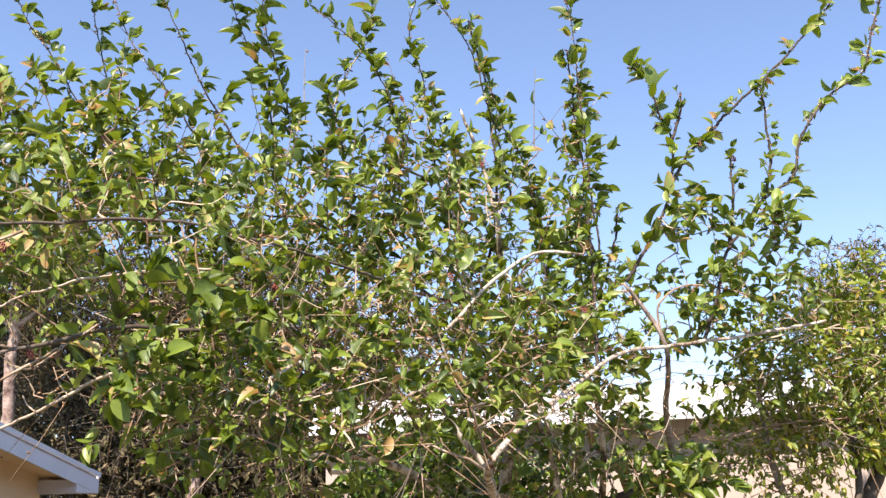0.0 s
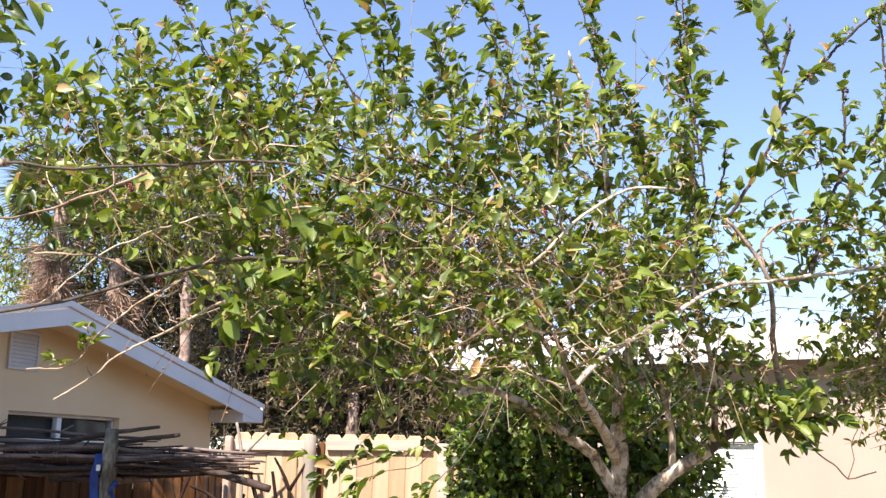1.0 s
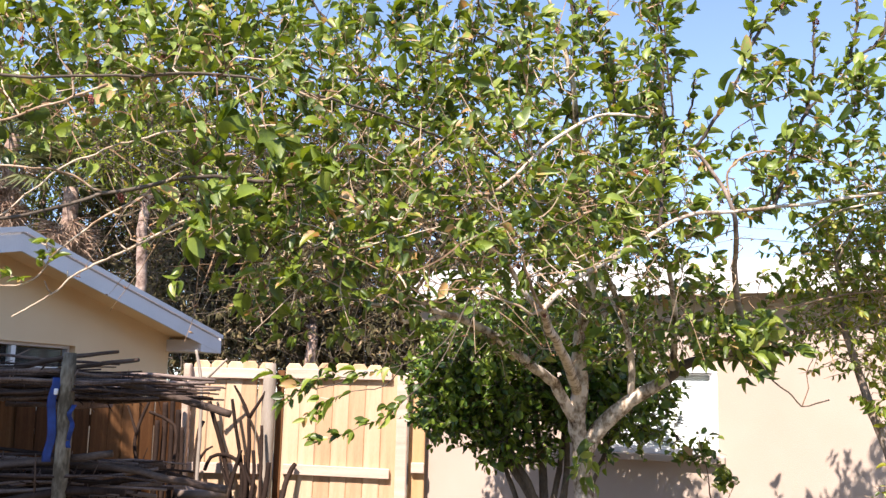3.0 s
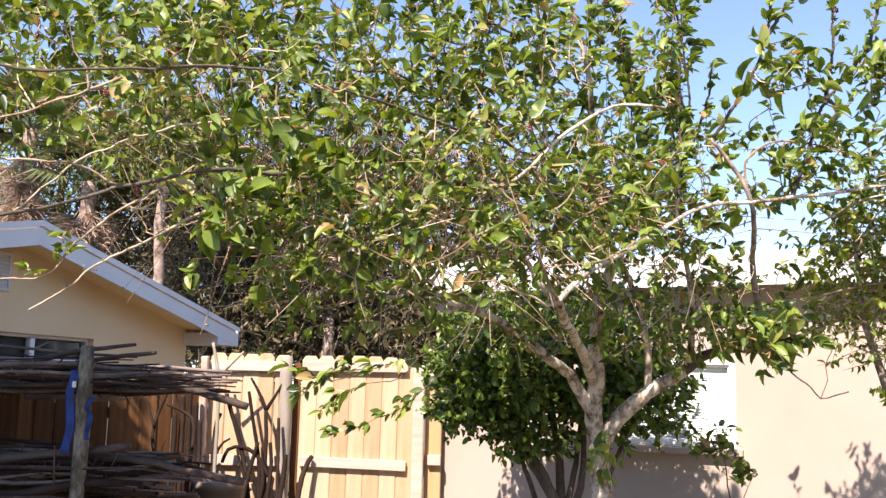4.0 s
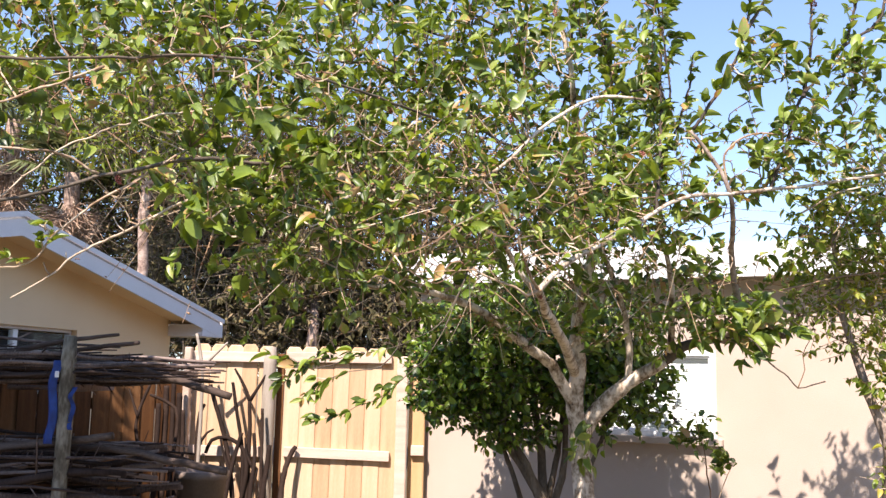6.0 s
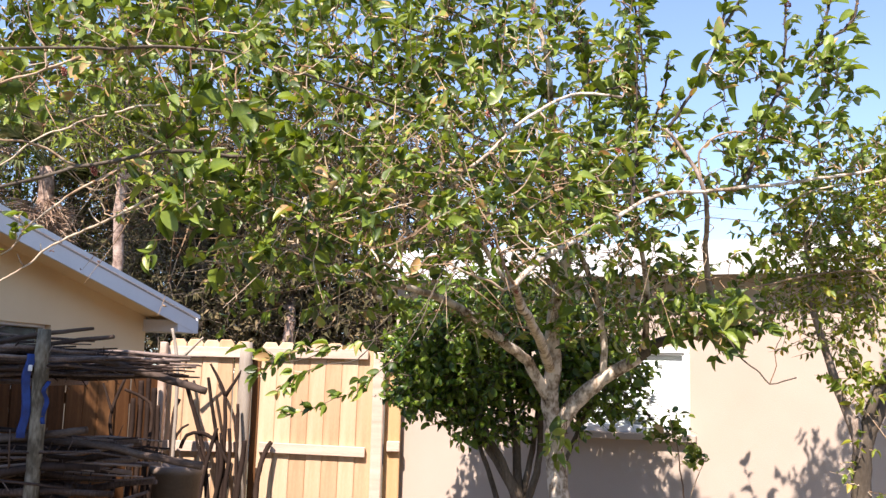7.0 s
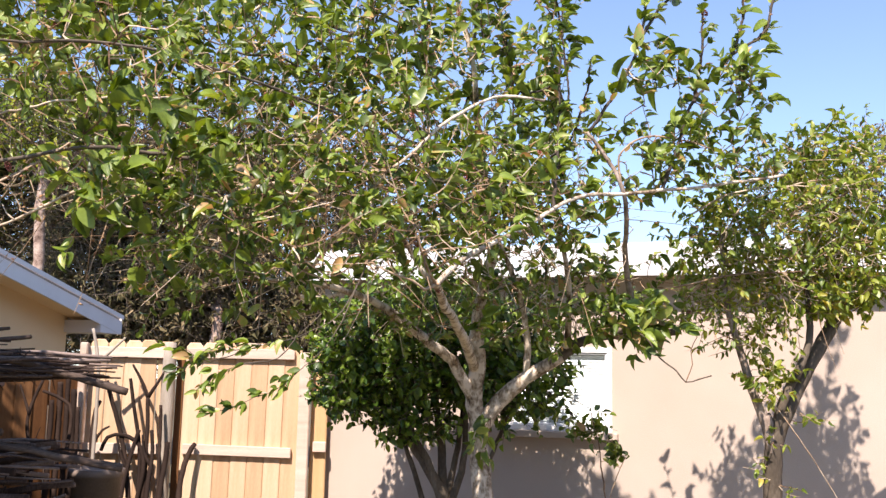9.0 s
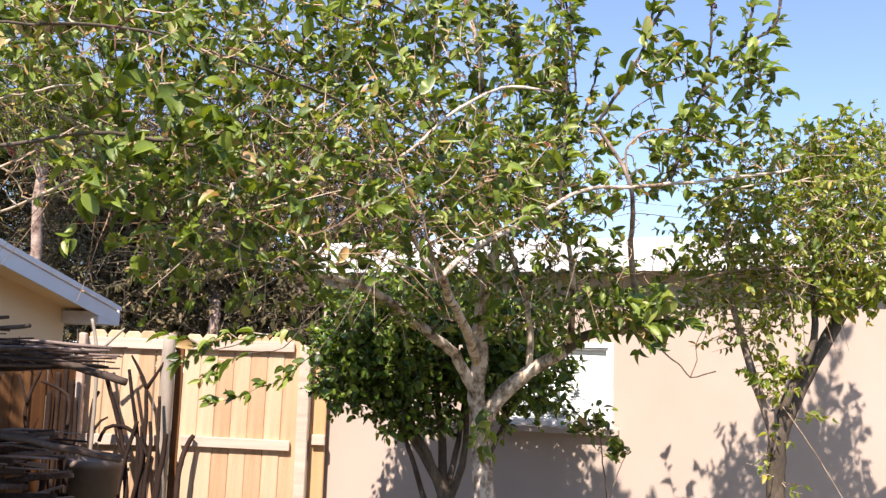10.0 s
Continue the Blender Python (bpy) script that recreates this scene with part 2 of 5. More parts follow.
def smooth_line(pts, step):
    """A rounded line through the given points, at about even steps."""
    p = [Vector(q) for q in pts]
    out = []
    for i in range(len(p) - 1):
        a, b, c, d = p[max(i - 1, 0)], p[i], p[i + 1], p[min(i + 2, len(p) - 1)]
        n = max(1, int((c - b).length / step))
        for k in range(n):
            t = k / n
            out.append(0.5 * (2 * b + (c - a) * t + (2 * a - 5 * b + 4 * c - d) * t * t + (3 * b - a - 3 * c + d) * t ** 3))
    return out + [p[-1]]


def wobble(pts, amount, seed, scale=3.0):
    return [q + noise.noise_vector(q * scale + Vector((seed * 7.3, 1.7, seed))) * amount for q in pts]


# one leaf: a pointed oval, folded along its rib and curled down to its tip
LEAF_ROWS = [(0.05, 0.09), (0.17, 0.26), (0.40, 0.33), (0.66, 0.28), (0.88, 0.15)]
LEAF_V = np.array([(0, 0, 0)] + [(x, k * w, 0.5 * abs(k) * w - 0.22 * x * x) for x, w in LEAF_ROWS for k in (-1, 0, 1)] + [(0.99, 0, -0.23)])
LEAF_F = [(0, 2, 1), (0, 3, 2), (13, 14, 16), (14, 15, 16)] + [(1 + 3 * r + c, 2 + 3 * r + c, 5 + 3 * r + c, 4 + 3 * r + c) for r in range(4) for c in (0, 1)]


def leaf_frames(way, rng, flat=0.6):
    """Turns each leaf's way into a frame whose upper side looks up and to the sun, more or less."""
    x = way / np.linalg.norm(way, axis=1, keepdims=True)
    z = np.array([0, 0, 0.45]) + np.array(to_sun) * 0.75 + rng.normal(0, flat, x.shape)
    z -= x * (z * x).sum(1, keepdims=True)
    z /= np.linalg.norm(z, axis=1, keepdims=True)
    return np.stack([x, np.cross(z, x), z], -1)


# a small far leaf: two halves about a rib
FAR_V = np.array([(0, 0, 0), (0.45, -0.27, 0.10), (0.5, 0, -0.06), (0.45, 0.27, 0.10), (1.04, 0, -0.28)])
FAR_F = [(0, 2, 1), (0, 3, 2), (1, 2, 4), (2, 3, 4)]


def leaf_mesh(name, mat, frames, places, sizes, slim=1.0, far=False):
    """Many leaves in one mesh."""
    rg, n = np.random.default_rng(len(places)), len(places)
    shape, sides = (FAR_V, FAR_F) if far else (LEAF_V, LEAF_F)
    base = np.repeat((shape * np.array([1, slim, 1]))[None], n, 0)
    if n > 1:      # wider, slimmer, flatter, cupped and bent leaves
        base[:, :, 1] *= rg.uniform(0.72, 1.22, (n, 1))
        base[:, :, 2] *= rg.uniform(0.3, 2.0, (n, 1))
        base[:, :, 1] += rg.normal(0, 0.10, (n, 1)) * base[:, :, 0] ** 2
    v = np.einsum("nij,nkj->nki", frames, base) * sizes[:, None, None] + places[:, None, :]
    me = bpy.data.meshes.new(name)
    k = len(shape)
    faces = [tuple(i + n * k for i in f) for n in range(len(places)) for f in sides]
    me.from_pydata(v.reshape(-1, 3).tolist(), [], faces)
    me.materials.append(M[mat])
    me.polygons.foreach_set("use_smooth", [True] * len(me.polygons))
    me.update()
    return me


class Tree:
    """Limbs set by hand, twigs grown to fill the crown, leaves along the twigs."""

    def __init__(self, name, base, label, category, seed, group=""):
        self.root = thing(name, Matrix.Translation(base), label, category, group)
        self.base = Vector(base)
        self.rng = np.random.default_rng(seed)
        self.r = random.Random(seed)
        self.nodes, self.twigs = [], Geo()
        self.known, self.table = [], np.zeros((0, 3))
        self.lp, self.lw, self.ls = [], [], []

    def limb(self, name, pts, r0, r1, mat="bark", sides=9, wob=0.02, step=0.06, grow=True, label=""):
        line = wobble(smooth_line(pts, step), wob, len(self.nodes) * 0.01)
        line = wobble(line, min(0.009, wob * 0.35), len(self.nodes) * 0.02 + 3, 15)
        line = wobble(line, min(0.004, wob * 0.25), len(self.nodes) * 0.03 + 5, 45)
        line[0], n = Vector(pts[0]), len(line)
        radii = [r0 + (r1 - r0) * (i / (n - 1)) ** 0.8 for i in range(n)]
        part(name, Geo().tube([q - self.base for q in line], radii, sides, 0.2 if r0 < 0.012 else 0.07, n), mat, self.root, label, True)
        if grow:
            self.nodes += line[n // 5:]
        return line

    def leaves_along(self, line, start, gap, size, wind, out=0.8):
        r, acc, side = self.r, 0.0, r_sign(self.r)
        for i in range(int(len(line) * start), len(line) - 1):
            d = line[i + 1] - line[i]
            acc += d.length
            if acc < gap:
                continue
            acc = 0
            side = -side
            d = d.normalized()
            a = d.cross(Vector((r.uniform(-1, 1), r.uniform(-1, 1), r.uniform(-0.3, 1)))).normalized() * side
            self.lp.append(line[i])
            self.lw.append(a * out + d * 0.5 + Vector(wind) + Vector((r.uniform(-.35, .35), r.uniform(-.35, .35), r.uniform(-.45, .25))))
            self.ls.append(size * r.triangular(0.35, 1.5, 0.7))

    def fill(self, centre, radii, count, length, size, gap=0.045, wind=(0.3, 0, -0.1), rise=0.7, thick=0.0032, bare=0.3, step=0.03, bunch=0, lean=0.0):
        """Grows leafy twigs in an egg-shaped part of the crown, each from the nearest wood."""
        r = self.r
        for _ in range(count):
            while True:
                q = Vector([r.uniform(-1, 1) for _ in range(3)])
                if q.length <= 1:
                    break
            p = Vector(centre) + Vector([a * b for a, b in zip(q, radii)])
            p.y += lean * (p.z - centre[2])
            while len(self.known) < len(self.nodes):
                self.known.append(tuple(self.nodes[len(self.known)]))
            if len(self.known) - len(self.table) > 60 or not len(self.table):
                self.table = np.array(self.known)
            k = self.nodes[int(((self.table - np.array(p)) ** 2).sum(1).argmin())]
            d = (Vector((r.uniform(-1, 1), r.uniform(-1, 1), r.uniform(-0.5, 1))) * 0.6 + Vector((0, 0, rise)) + q * 0.3 + (p - k).normalized() * 1.3).normalized()
            tip = p + d * length * r.uniform(0.5, 1.3)
            mid = k.lerp(p, 0.5) + Vector((r.uniform(-.05, .05), r.uniform(-.05, .05), r.uniform(-.03, .03)))
            line = wobble(smooth_line([k, mid, p, tip], step), 0.009, r.random() * 20, 5)
            line[0] = k
            n = len(line)
            self.twigs.tube([q - self.base for q in line], [thick * (1.25 - i / n) for i in range(n)], 3)
            far = (p - k).length / max(0.01, (p - k).length + (tip - p).length)
            self.leaves_along(line, max(bare, far * 0.75), gap, size, wind)
            for _ in range(r.randint(bunch - 2, bunch + 2) if bunch else 0):
                self.lp.append(line[-1 - r.randint(0, min(2, n - 1))])
                self.lw.append(d * 0.8 + Vector(wind) + Vector((r.uniform(-.8, .8), r.uniform(-.8, .8), r.uniform(-.7, .7))))
                self.ls.append(size * r.triangular(0.5, 1.5, 0.8))
            self.nodes += line[2::3]

    def wand(self, pts, size, gap, wind=(0.2, 0, 0.05), r0=0.007, wood="dark_bark", start=0.18):
        """An upright shoot from the nearest wood, with tufts of leaves close along it."""
        root = min(self.nodes, key=lambda q: (q - Vector(pts[0])).length)
        line = self.limb("shoot", [root, root.lerp(Vector(pts[0]), 0.6) + Vector((0, 0, -0.05))] + pts, r0, 0.0022, wood, 6, 0.02, 0.014)
        self.tufts(line, size, gap, wind, start)

    def tufts(self, line, size, gap, wind=(0.2, 0, 0.05), start=0.1):
        r = self.r
        first, acc = len(line) * start, 0.0
        for i in range(1, len(line)):
            acc += (line[i] - line[i - 1]).length
            if i < first or acc < gap * r.uniform(0.5, 1.7):
                continue
            acc = 0.0
            d = (line[i] - line[i - 1]).normalized()
            out = Vector((r.uniform(-1, 1), r.uniform(-1, 1), r.uniform(-0.2, 0.5))).normalized()
            spur = line[i] + (out + d * 0.5) * r.uniform(0.005, 0.04)
            self.twigs.tube([line[i] - self.base, spur - self.base], [0.0028, 0.0016], 3)
            for _ in range(r.randint(2, 6)):
                self.lp.append(spur)
                self.lw.append(out * 0.7 + d * 0.35 + Vector(wind) + Vector((r.uniform(-.7, .7), r.uniform(-.7, .7), r.uniform(-.5, .5))))
                self.ls.append(size * r.triangular(0.4, 1.5, 0.85))

    def finish(self, leaf_mat, single=0, slim=1.0, near=None, twig_mat="twig", droop=0.95, far=False, large=0.0, keep=1.0):
        if self.twigs.v:
            tagged(part("twig_growth", self.twigs, twig_mat, self.root, "thin brown twig growth"), kind="stuff")
        p, w, s = np.array(self.lp), np.array(self.lw), np.array(self.ls)
        kept = self.rng.random(len(s)) < keep
        p, w, s = p[kept], w[kept], s[kept]
        s = s * np.where(self.rng.random(len(s)) < large, 1.5, 1.0)
        fr = leaf_frames(w, self.rng, droop)
        p = p - np.array(self.base)
        order = np.argsort(p[:, 1]) if near else np.arange(len(p))
        alone, rest = order[:single], order[single:]
        ob = part("crown", leaf_mesh("crown", leaf_mat, fr[rest], p[rest], s[rest], slim, far), leaf_mat, self.root)
        tagged(ob, kind="stuff")
        if single:
            me = leaf_mesh("leaf", leaf_mat, np.eye(3)[None], np.zeros((1, 3)), np.ones(1), slim)
            for i in alone:
                m = Matrix(fr[i].tolist()).to_4x4()
                part("leaf", me, leaf_mat, self.root, at=Matrix.Translation(p[i]) @ m @ Matrix.Scale(float(s[i]), 4))
        return self.root


def r_sign(r):
    return 1 if r.random() < 0.5 else -1


# ---- ground ----
g = Geo()
xs = [-400, -60, -20] + [x * 0.5 for x in range(-20, 21)] + [20, 60, 400]
ys = [-400, -60, -10] + [y * 0.5 for y in range(-8, 41)] + [40, 120, 900]
for y in ys:
    for x in xs:
        near = abs(x) < 11 and -5 < y < 21
        g.v.append((x, y, noise.noise(Vector((x, y, 0)) * 0.8) * 0.02 - 0.02 if near else -0.02))
w = len(xs)
g.f = [(j * w + i, j * w + i + 1, (j + 1) * w + i + 1, (j + 1) * w + i) for j in range(len(ys) - 1) for i in range(w - 1)]
tagged(part("ground", g, "ground", smooth=True), "worn sandy lawn of the back yard", "ground", kind="structure")


# ---- unseen walls added behind and beside the viewer to cut low sky light ----
for name, lo, hi in (("wall_south", (-9, -3.9, -0.1), (9, -3.7, 2.9)), ("wall_east", (8.8, -3.7, -0.1), (9, 4.3, 2.2)), ("wall_west", (-9, -3.7, -0.1), (-8.8, 5.0, 2.2))):
    tagged(part(name, Geo().box(lo, hi), "stucco"), "unseen beige wall added to block low sky light", "wall", kind="structure")


# ---- beige house, with its long wall towards the yard ----
BEIGE = Matrix.Translation((-0.09, 8.55, 0)) @ Matrix.Rotation(radians(-25), 4, "Z")   # x along the wall, -y outwards
beige = thing("house", BEIGE, "beige stucco house with a white flat roof edge", "house")
WX0, WX1, WZ0, WZ1 = 1.62, 2.50, 1.20, 1.88
LEN = 11.0
for lo, hi in (((-0.10, 0, -0.1), (WX0, 0.2, 2.62)), ((WX1, 0, -0.1), (LEN, 0.2, 2.62)), ((WX0, 0, -0.1), (WX1, 0.2, WZ0)), ((WX0, 0, WZ1), (WX1, 0.2, 2.62)),
               ((-0.10, 0.2, -0.1), (0.2, 7, 2.62)), ((LEN - 0.2, 0.2, -0.1), (LEN, 7, 2.62)), ((0.2, 6.8, -0.1), (LEN - 0.2, 7, 2.62))):
    part("wall", Geo().box(lo, hi), "stucco", beige)
OV = 0.225
g = Geo().box((-0.12, -OV, 2.47), (LEN + OV, 7 + OV, 2.50))
part("soffit", g, "soffit", beige, "shaded soffit boards")
g = Geo()
prof = [(0, 2.44), (-0.012, 2.68), (-0.008, 2.70), (0.03, 2.70), (0.03, 2.44)]
vs = [(x, -OV + y, z) for x in (-0.16, LEN + OV) for y, z in prof]
k = len(prof)
g.add(vs, [tuple(range(k - 1, -1, -1)), tuple(range(k, 2 * k))] + [(i, (i + 1) % k, (i + 1) % k + k, i + k) for i in range(k)])
part("fascia", g, "white", beige, "bright white painted fascia and drip edge")
g = Geo()
g.add([(-0.16, -OV + 0.032, 2.502), (LEN + OV, -OV + 0.032, 2.502), (LEN + OV, 7 + OV, 2.502), (-0.16, 7 + OV, 2.502),
       (-0.16, -OV + 0.032, 2.69), (LEN + OV, -OV + 0.032, 2.69), (LEN + OV, 3.5, 2.83), (-0.16, 3.5, 2.83), (LEN + OV, 7 + OV, 2.69), (-0.16, 7 + OV, 2.69)],
      [(3, 2, 1, 0), (0, 1, 5, 4), (4, 5, 6, 7), (7, 6, 8, 9), (2, 3, 9, 8), (0, 4, 7, 9, 3), (1, 2, 8, 6, 5)])
part("roof", g, "roof_white", beige, "low white coated roof")


def frame_bars(geo, x0, x1, z0, z1, y0, y1, wide):
    geo.box((x0, y0, z0), (x1, y1, z0 + wide), chamfer=0.004).box((x0, y0, z1 - wide), (x1, y1, z1), chamfer=0.004)
    return geo.box((x0, y0, z0 + wide), (x0 + wide, y1, z1 - wide), chamfer=0.004).box((x1 - wide, y0, z0 + wide), (x1, y1, z1 - wide), chamfer=0.004)


win = part("window", frame_bars(Geo(), WX0, WX1, WZ0, WZ1, -0.018, 0.07, 0.045), "white", beige, "white framed window")
part("sash", frame_bars(Geo(), WX0 + 0.045, WX1 - 0.045, WZ0 + 0.045, WZ1 - 0.045, -0.006, 0.012, 0.016), "white", win)
part("sill", Geo().box((WX0 - 0.05, -0.07, WZ0 - 0.06), (WX1 + 0.05, 0.1, WZ0), chamfer=0.008), "stucco", win, "stucco window sill")
pane = part("pane", Geo().box((WX0 + 0.05, 0.015, WZ0 + 0.05), (WX1 - 0.05, 0.018, WZ1 - 0.05)), "glass", win)
pane.visible_shadow = False
slat = Geo().box((WX0 + 0.05, -0.012, -0.0015), (WX1 - 0.05, 0.012, 0.0015)).mesh("slat", "blind")
z = WZ0 + 0.06
while z < WZ1 - 0.046:
    part("slat", slat, "blind", win, at=pose(0, 0.036, z, 68))
    z += 0.0245
part("headrail", Geo().box((WX0 + 0.05, 0.022, WZ1 - 0.075), (WX1 - 0.05, 0.05, WZ1 - 0.047), chamfer=0.004), "blind", win, "white blind headrail")
part("backing", Geo().box((WX0 + 0.046, 0.13, WZ0 + 0.046), (WX1 - 0.046, 0.14, WZ1 - 0.046)), "dark_room", win, "dim room behind the blind")


# ---- yellow house beyond the side fence, its gable to the yard ----
GOLD = Matrix.Translation((-4.72, 9.4, 0)) @ Matrix.Rotation(math.atan2(0.953, 0.304), 4, "Z")   # x along the gable, -y towards the yard
gold = thing("house", GOLD, "yellow stucco house with a low white-trimmed gable", "house")
PX, PZ, SL, HALF = 0.12, 3.17, 0.212, 3.46     # ridge line, its height, slope, half the gable wall


def roof_z(x):
    return PZ - 0.02 - abs(x - PX) * SL


gx0, gx1, gz0, gz1 = 0.0, 1.70, 1.10, 2.08
g = Geo()
a, b = PX - HALF, PX + HALF
for x0, x1, z0, z1 in ((a, gx0, -0.1, None), (gx1, b, -0.1, None), (gx0, gx1, -0.1, gz0), (gx0, gx1, gz1, None)):
    xs = [x0, PX, x1] if x0 < PX < x1 else [x0, x1]
    top = [(x, roof_z(x) - 0.10) for x in xs] if z1 is None else [(x0, z1), (x1, z1)]
    out = [(x0, z0), (x1, z0)] + top[::-1]
    part("wall", Geo().prism(out, 0.0, 0.2), "yellow_stucco", gold)
for lo, hi in (((a, 0.2, -0.1), (a + 0.2, 9, roof_z(a) - 0.17)), ((b - 0.2, 0.2, -0.1), (b, 9, roof_z(b) - 0.17)), ((a + 0.2, 8.8, -0.1), (b - 0.2, 9, 2.2))):
    part("wall", Geo().box(lo, hi), "yellow_stucco", gold)
RK, EV = 0.5, 0.42            # how far the roof stands out
e0, e1 = a - EV, b + EV
for side, x_end in ((-1, e0), (1, e1)):
    g = Geo().prism([(PX, PZ - 0.02), (x_end, roof_z(x_end)), (x_end, roof_z(x_end) - 0.05), (PX, PZ - 0.07)], -RK, 9.4)
    part("roof", g, "shingle", gold, "grey shingled roof slope")
    g = Geo().prism([(PX, PZ - 0.062), (x_end, roof_z(x_end) - 0.042), (x_end, roof_z(x_end) - 0.215), (PX, PZ - 0.235)], -RK - 0.03, -RK - 0.004)
    fas = part("fascia", g, "trim_paint", gold, "white painted rake board")
    part("trim", Geo().prism([(PX, PZ + 0.015), (x_end + side * 0.02, roof_z(x_end) + 0.035), (x_end + side * 0.02, roof_z(x_end) - 0.02), (PX, PZ - 0.04)], -RK - 0.055, -RK - 0.032), "trim_paint", fas)
    g = Geo().prism([(PX, PZ - 0.11), (x_end, roof_z(x_end) - 0.09), (x_end, roof_z(x_end) - 0.11), (PX, PZ - 0.13)], -RK, 0.0)
    part("soffit", g, "yellow_stucco", gold, "yellow painted soffit")
    xi = x_end - side * (EV + 0.06)
    part("return", Geo().prism([(x_end - side * 0.004, roof_z(x_end) - 0.215), (x_end - side * 0.004, roof_z(x_end) - 0.16), (xi, roof_z(xi) - 0.16), (xi, roof_z(x_end) - 0.215)], -RK - 0.026, 0.0), "trim_paint", gold, "boxed eave return")
    lo, hi = sorted((x_end, x_end + side * 0.025))
    part("eave_board", Geo().box((lo, -RK - 0.03, roof_z(x_end) - 0.215), (hi, 9.4, roof_z(x_end) - 0.005), chamfer=0.004), "trim_paint", gold)
gw = part("window", frame_bars(Geo(), gx0, gx1, gz0, gz1, 0.075, 0.15, 0.035), "trim_paint", gold, "white awning window with dark panes")
bars = Geo().box((0.76, 0.06, gz0 + 0.04), (0.83, 0.13, gz1 - 0.04), chamfer=0.004)
part("mullion", bars, "white", gw)
for z in (gz0 + 0.27, gz0 + 0.49, gz0 + 0.71):
    for x0, x1 in ((gx0 + 0.05, 0.76), (0.83, gx1 - 0.05)):
        part("glazing_bar", Geo().box((x0, 0.07, z - 0.018), (x1, 0.12, z + 0.018), chamfer=0.003), "white", gw)
for x0, x1 in ((gx0 + 0.05, 0.76), (0.83, gx1 - 0.05)):
    for i in range(4):
        z0 = gz0 + 0.05 + i * 0.22
        p = part("pane", Geo().box((x0, 0.098, z0 + 0.004), (x1, 0.102, z0 + 0.216)), "glass", gw)
        p.visible_shadow = False
part("backing", Geo().box((gx0 + 0.05, 0.16, gz0 + 0.05), (gx1 - 0.05, 0.19, gz1 - 0.05)), "dark_room", gw, "dark room behind the glass")
part("sill", Geo().box((gx0 - 0.05, -0.06, gz0 - 0.05), (gx1 + 0.05, 0.1, gz0), chamfer=0.006), "white", gw)
vent = part("vent", frame_bars(Geo(), PX - 0.22, PX + 0.19, 2.49, 2.89, -0.03, 0.0, 0.03), "trim_paint", gold, "white louvred gable vent")
lv = Geo().box((PX - 0.19, -0.024, -0.004), (PX + 0.16, 0.024, 0.004)).mesh("louvre", "trim_paint")
for i in range(8):
    part("louvre", lv, "trim_paint", vent, at=pose(0, -0.012, 2.545 + i * 0.040, 65))


# ---- wooden fences and the gate ----
def picket_mesh(name, high, wide, mat, thick=0.018):
    """A board with cut top corners and eased edges on both faces."""
    c, e, t = wide * 0.26, 0.0075, thick / 2

    def ring(k, y):
        a, h = wide / 2 - k, high - k
        return [(-a, y, k), (a, y, k), (a, y, h - c), (a - c * 0.75, y, h), (-a + c * 0.75, y, h), (-a, y, h - c)]

    g = Geo()
    g.add(ring(e, -t) + ring(0, -t + e) + ring(0, t - e) + ring(e, t),
          [tuple(range(6)), tuple(range(23, 17, -1))] + [(r * 6 + (i + 1) % 6, r * 6 + i, r * 6 + 6 + i, r * 6 + 6 + (i + 1) % 6) for r in range(3) for i in range(6)])
    return g.mesh(name, mat)


def round_post(name, parent, at, high, r, mat, seed, label=""):
    line = wobble([Vector((0, 0, -0.3 + (high + 0.3) * i / 14)) for i in range(15)], 0.006, seed)
    rad = [r * (1 - 0.05 * math.sin(i)) for i in range(15)]
    rad[-1] *= 0.86
    return part(name, Geo().tube(line, rad, 12, 0.03, seed), mat, parent, label, True, at)


rnd = random.Random(5)
FY = 8.45
picket = picket_mesh("picket", 1.82, 0.1435, "picket")
tinted = picket_mesh("picket", 1.82, 0.1435, "shade_picket")
fence = thing("fence", Matrix.Translation((0, FY, 0)), "pale wooden picket fence with dog-eared boards", "fence")
for i in range(5):
    part("picket", picket, "picket", fence, at=pose(-2.10 + i * 0.145, rnd.uniform(-.003, .003), 0.05 + rnd.uniform(-.008, .01), 0, rnd.uniform(-.4, .4), 0))
# this board's orange stands in for shade beside the gate post
part("picket", tinted, "shade_picket", fence, "board tinted orange for the gate post's shade", at=pose(-0.185, 0.01, 0.03))
for z in (0.22, 0.95, 1.765):
    part("rail", Geo().box((-2.18, -0.052, z - 0.045), (-1.53, -0.012, z + 0.045), chamfer=0.005), "rail", fence)
for z in (0.22, 0.99, 1.72):
    part("rail", Geo().box((-0.23, -0.048, z - 0.045), (-0.116, -0.008, z + 0.045), chamfer=0.005), "rail", fence)
round_post("post", fence, pose(-1.476, -0.10, 0), 1.86, 0.057, "post", 3, "round weathered grey post")
part("post", Geo().box((-2.225, -0.12, -0.3), (-2.165, -0.05, 1.84), chamfer=0.008), "rail", fence, "square sunlit corner post")
part("post", Geo().box((-0.365, -0.12, -0.3), (-0.265, 0.02, 1.80), chamfer=0.01), "rail", fence, "square gate post with worn face")

gate = thing("gate", Matrix.Translation((0, FY - 0.02, 0)), "closed pale wooden picket gate with two rails", "gate")
for i in range(7):
    part("picket", picket, "picket", gate, at=pose(-1.292 + i * 0.1425, rnd.uniform(-.003, .003), 0.05 + rnd.uniform(-.006, .006), 0, 0.4, 0))
# added dark strip behind the boards, painting the shaded gap beside the post
part("stile", Geo().box((-1.428, 0.014, 0.05), (-1.362, 0.034, 1.80), chamfer=0.004), "old_picket", gate, "dark strip standing in for the shaded gap by the post")
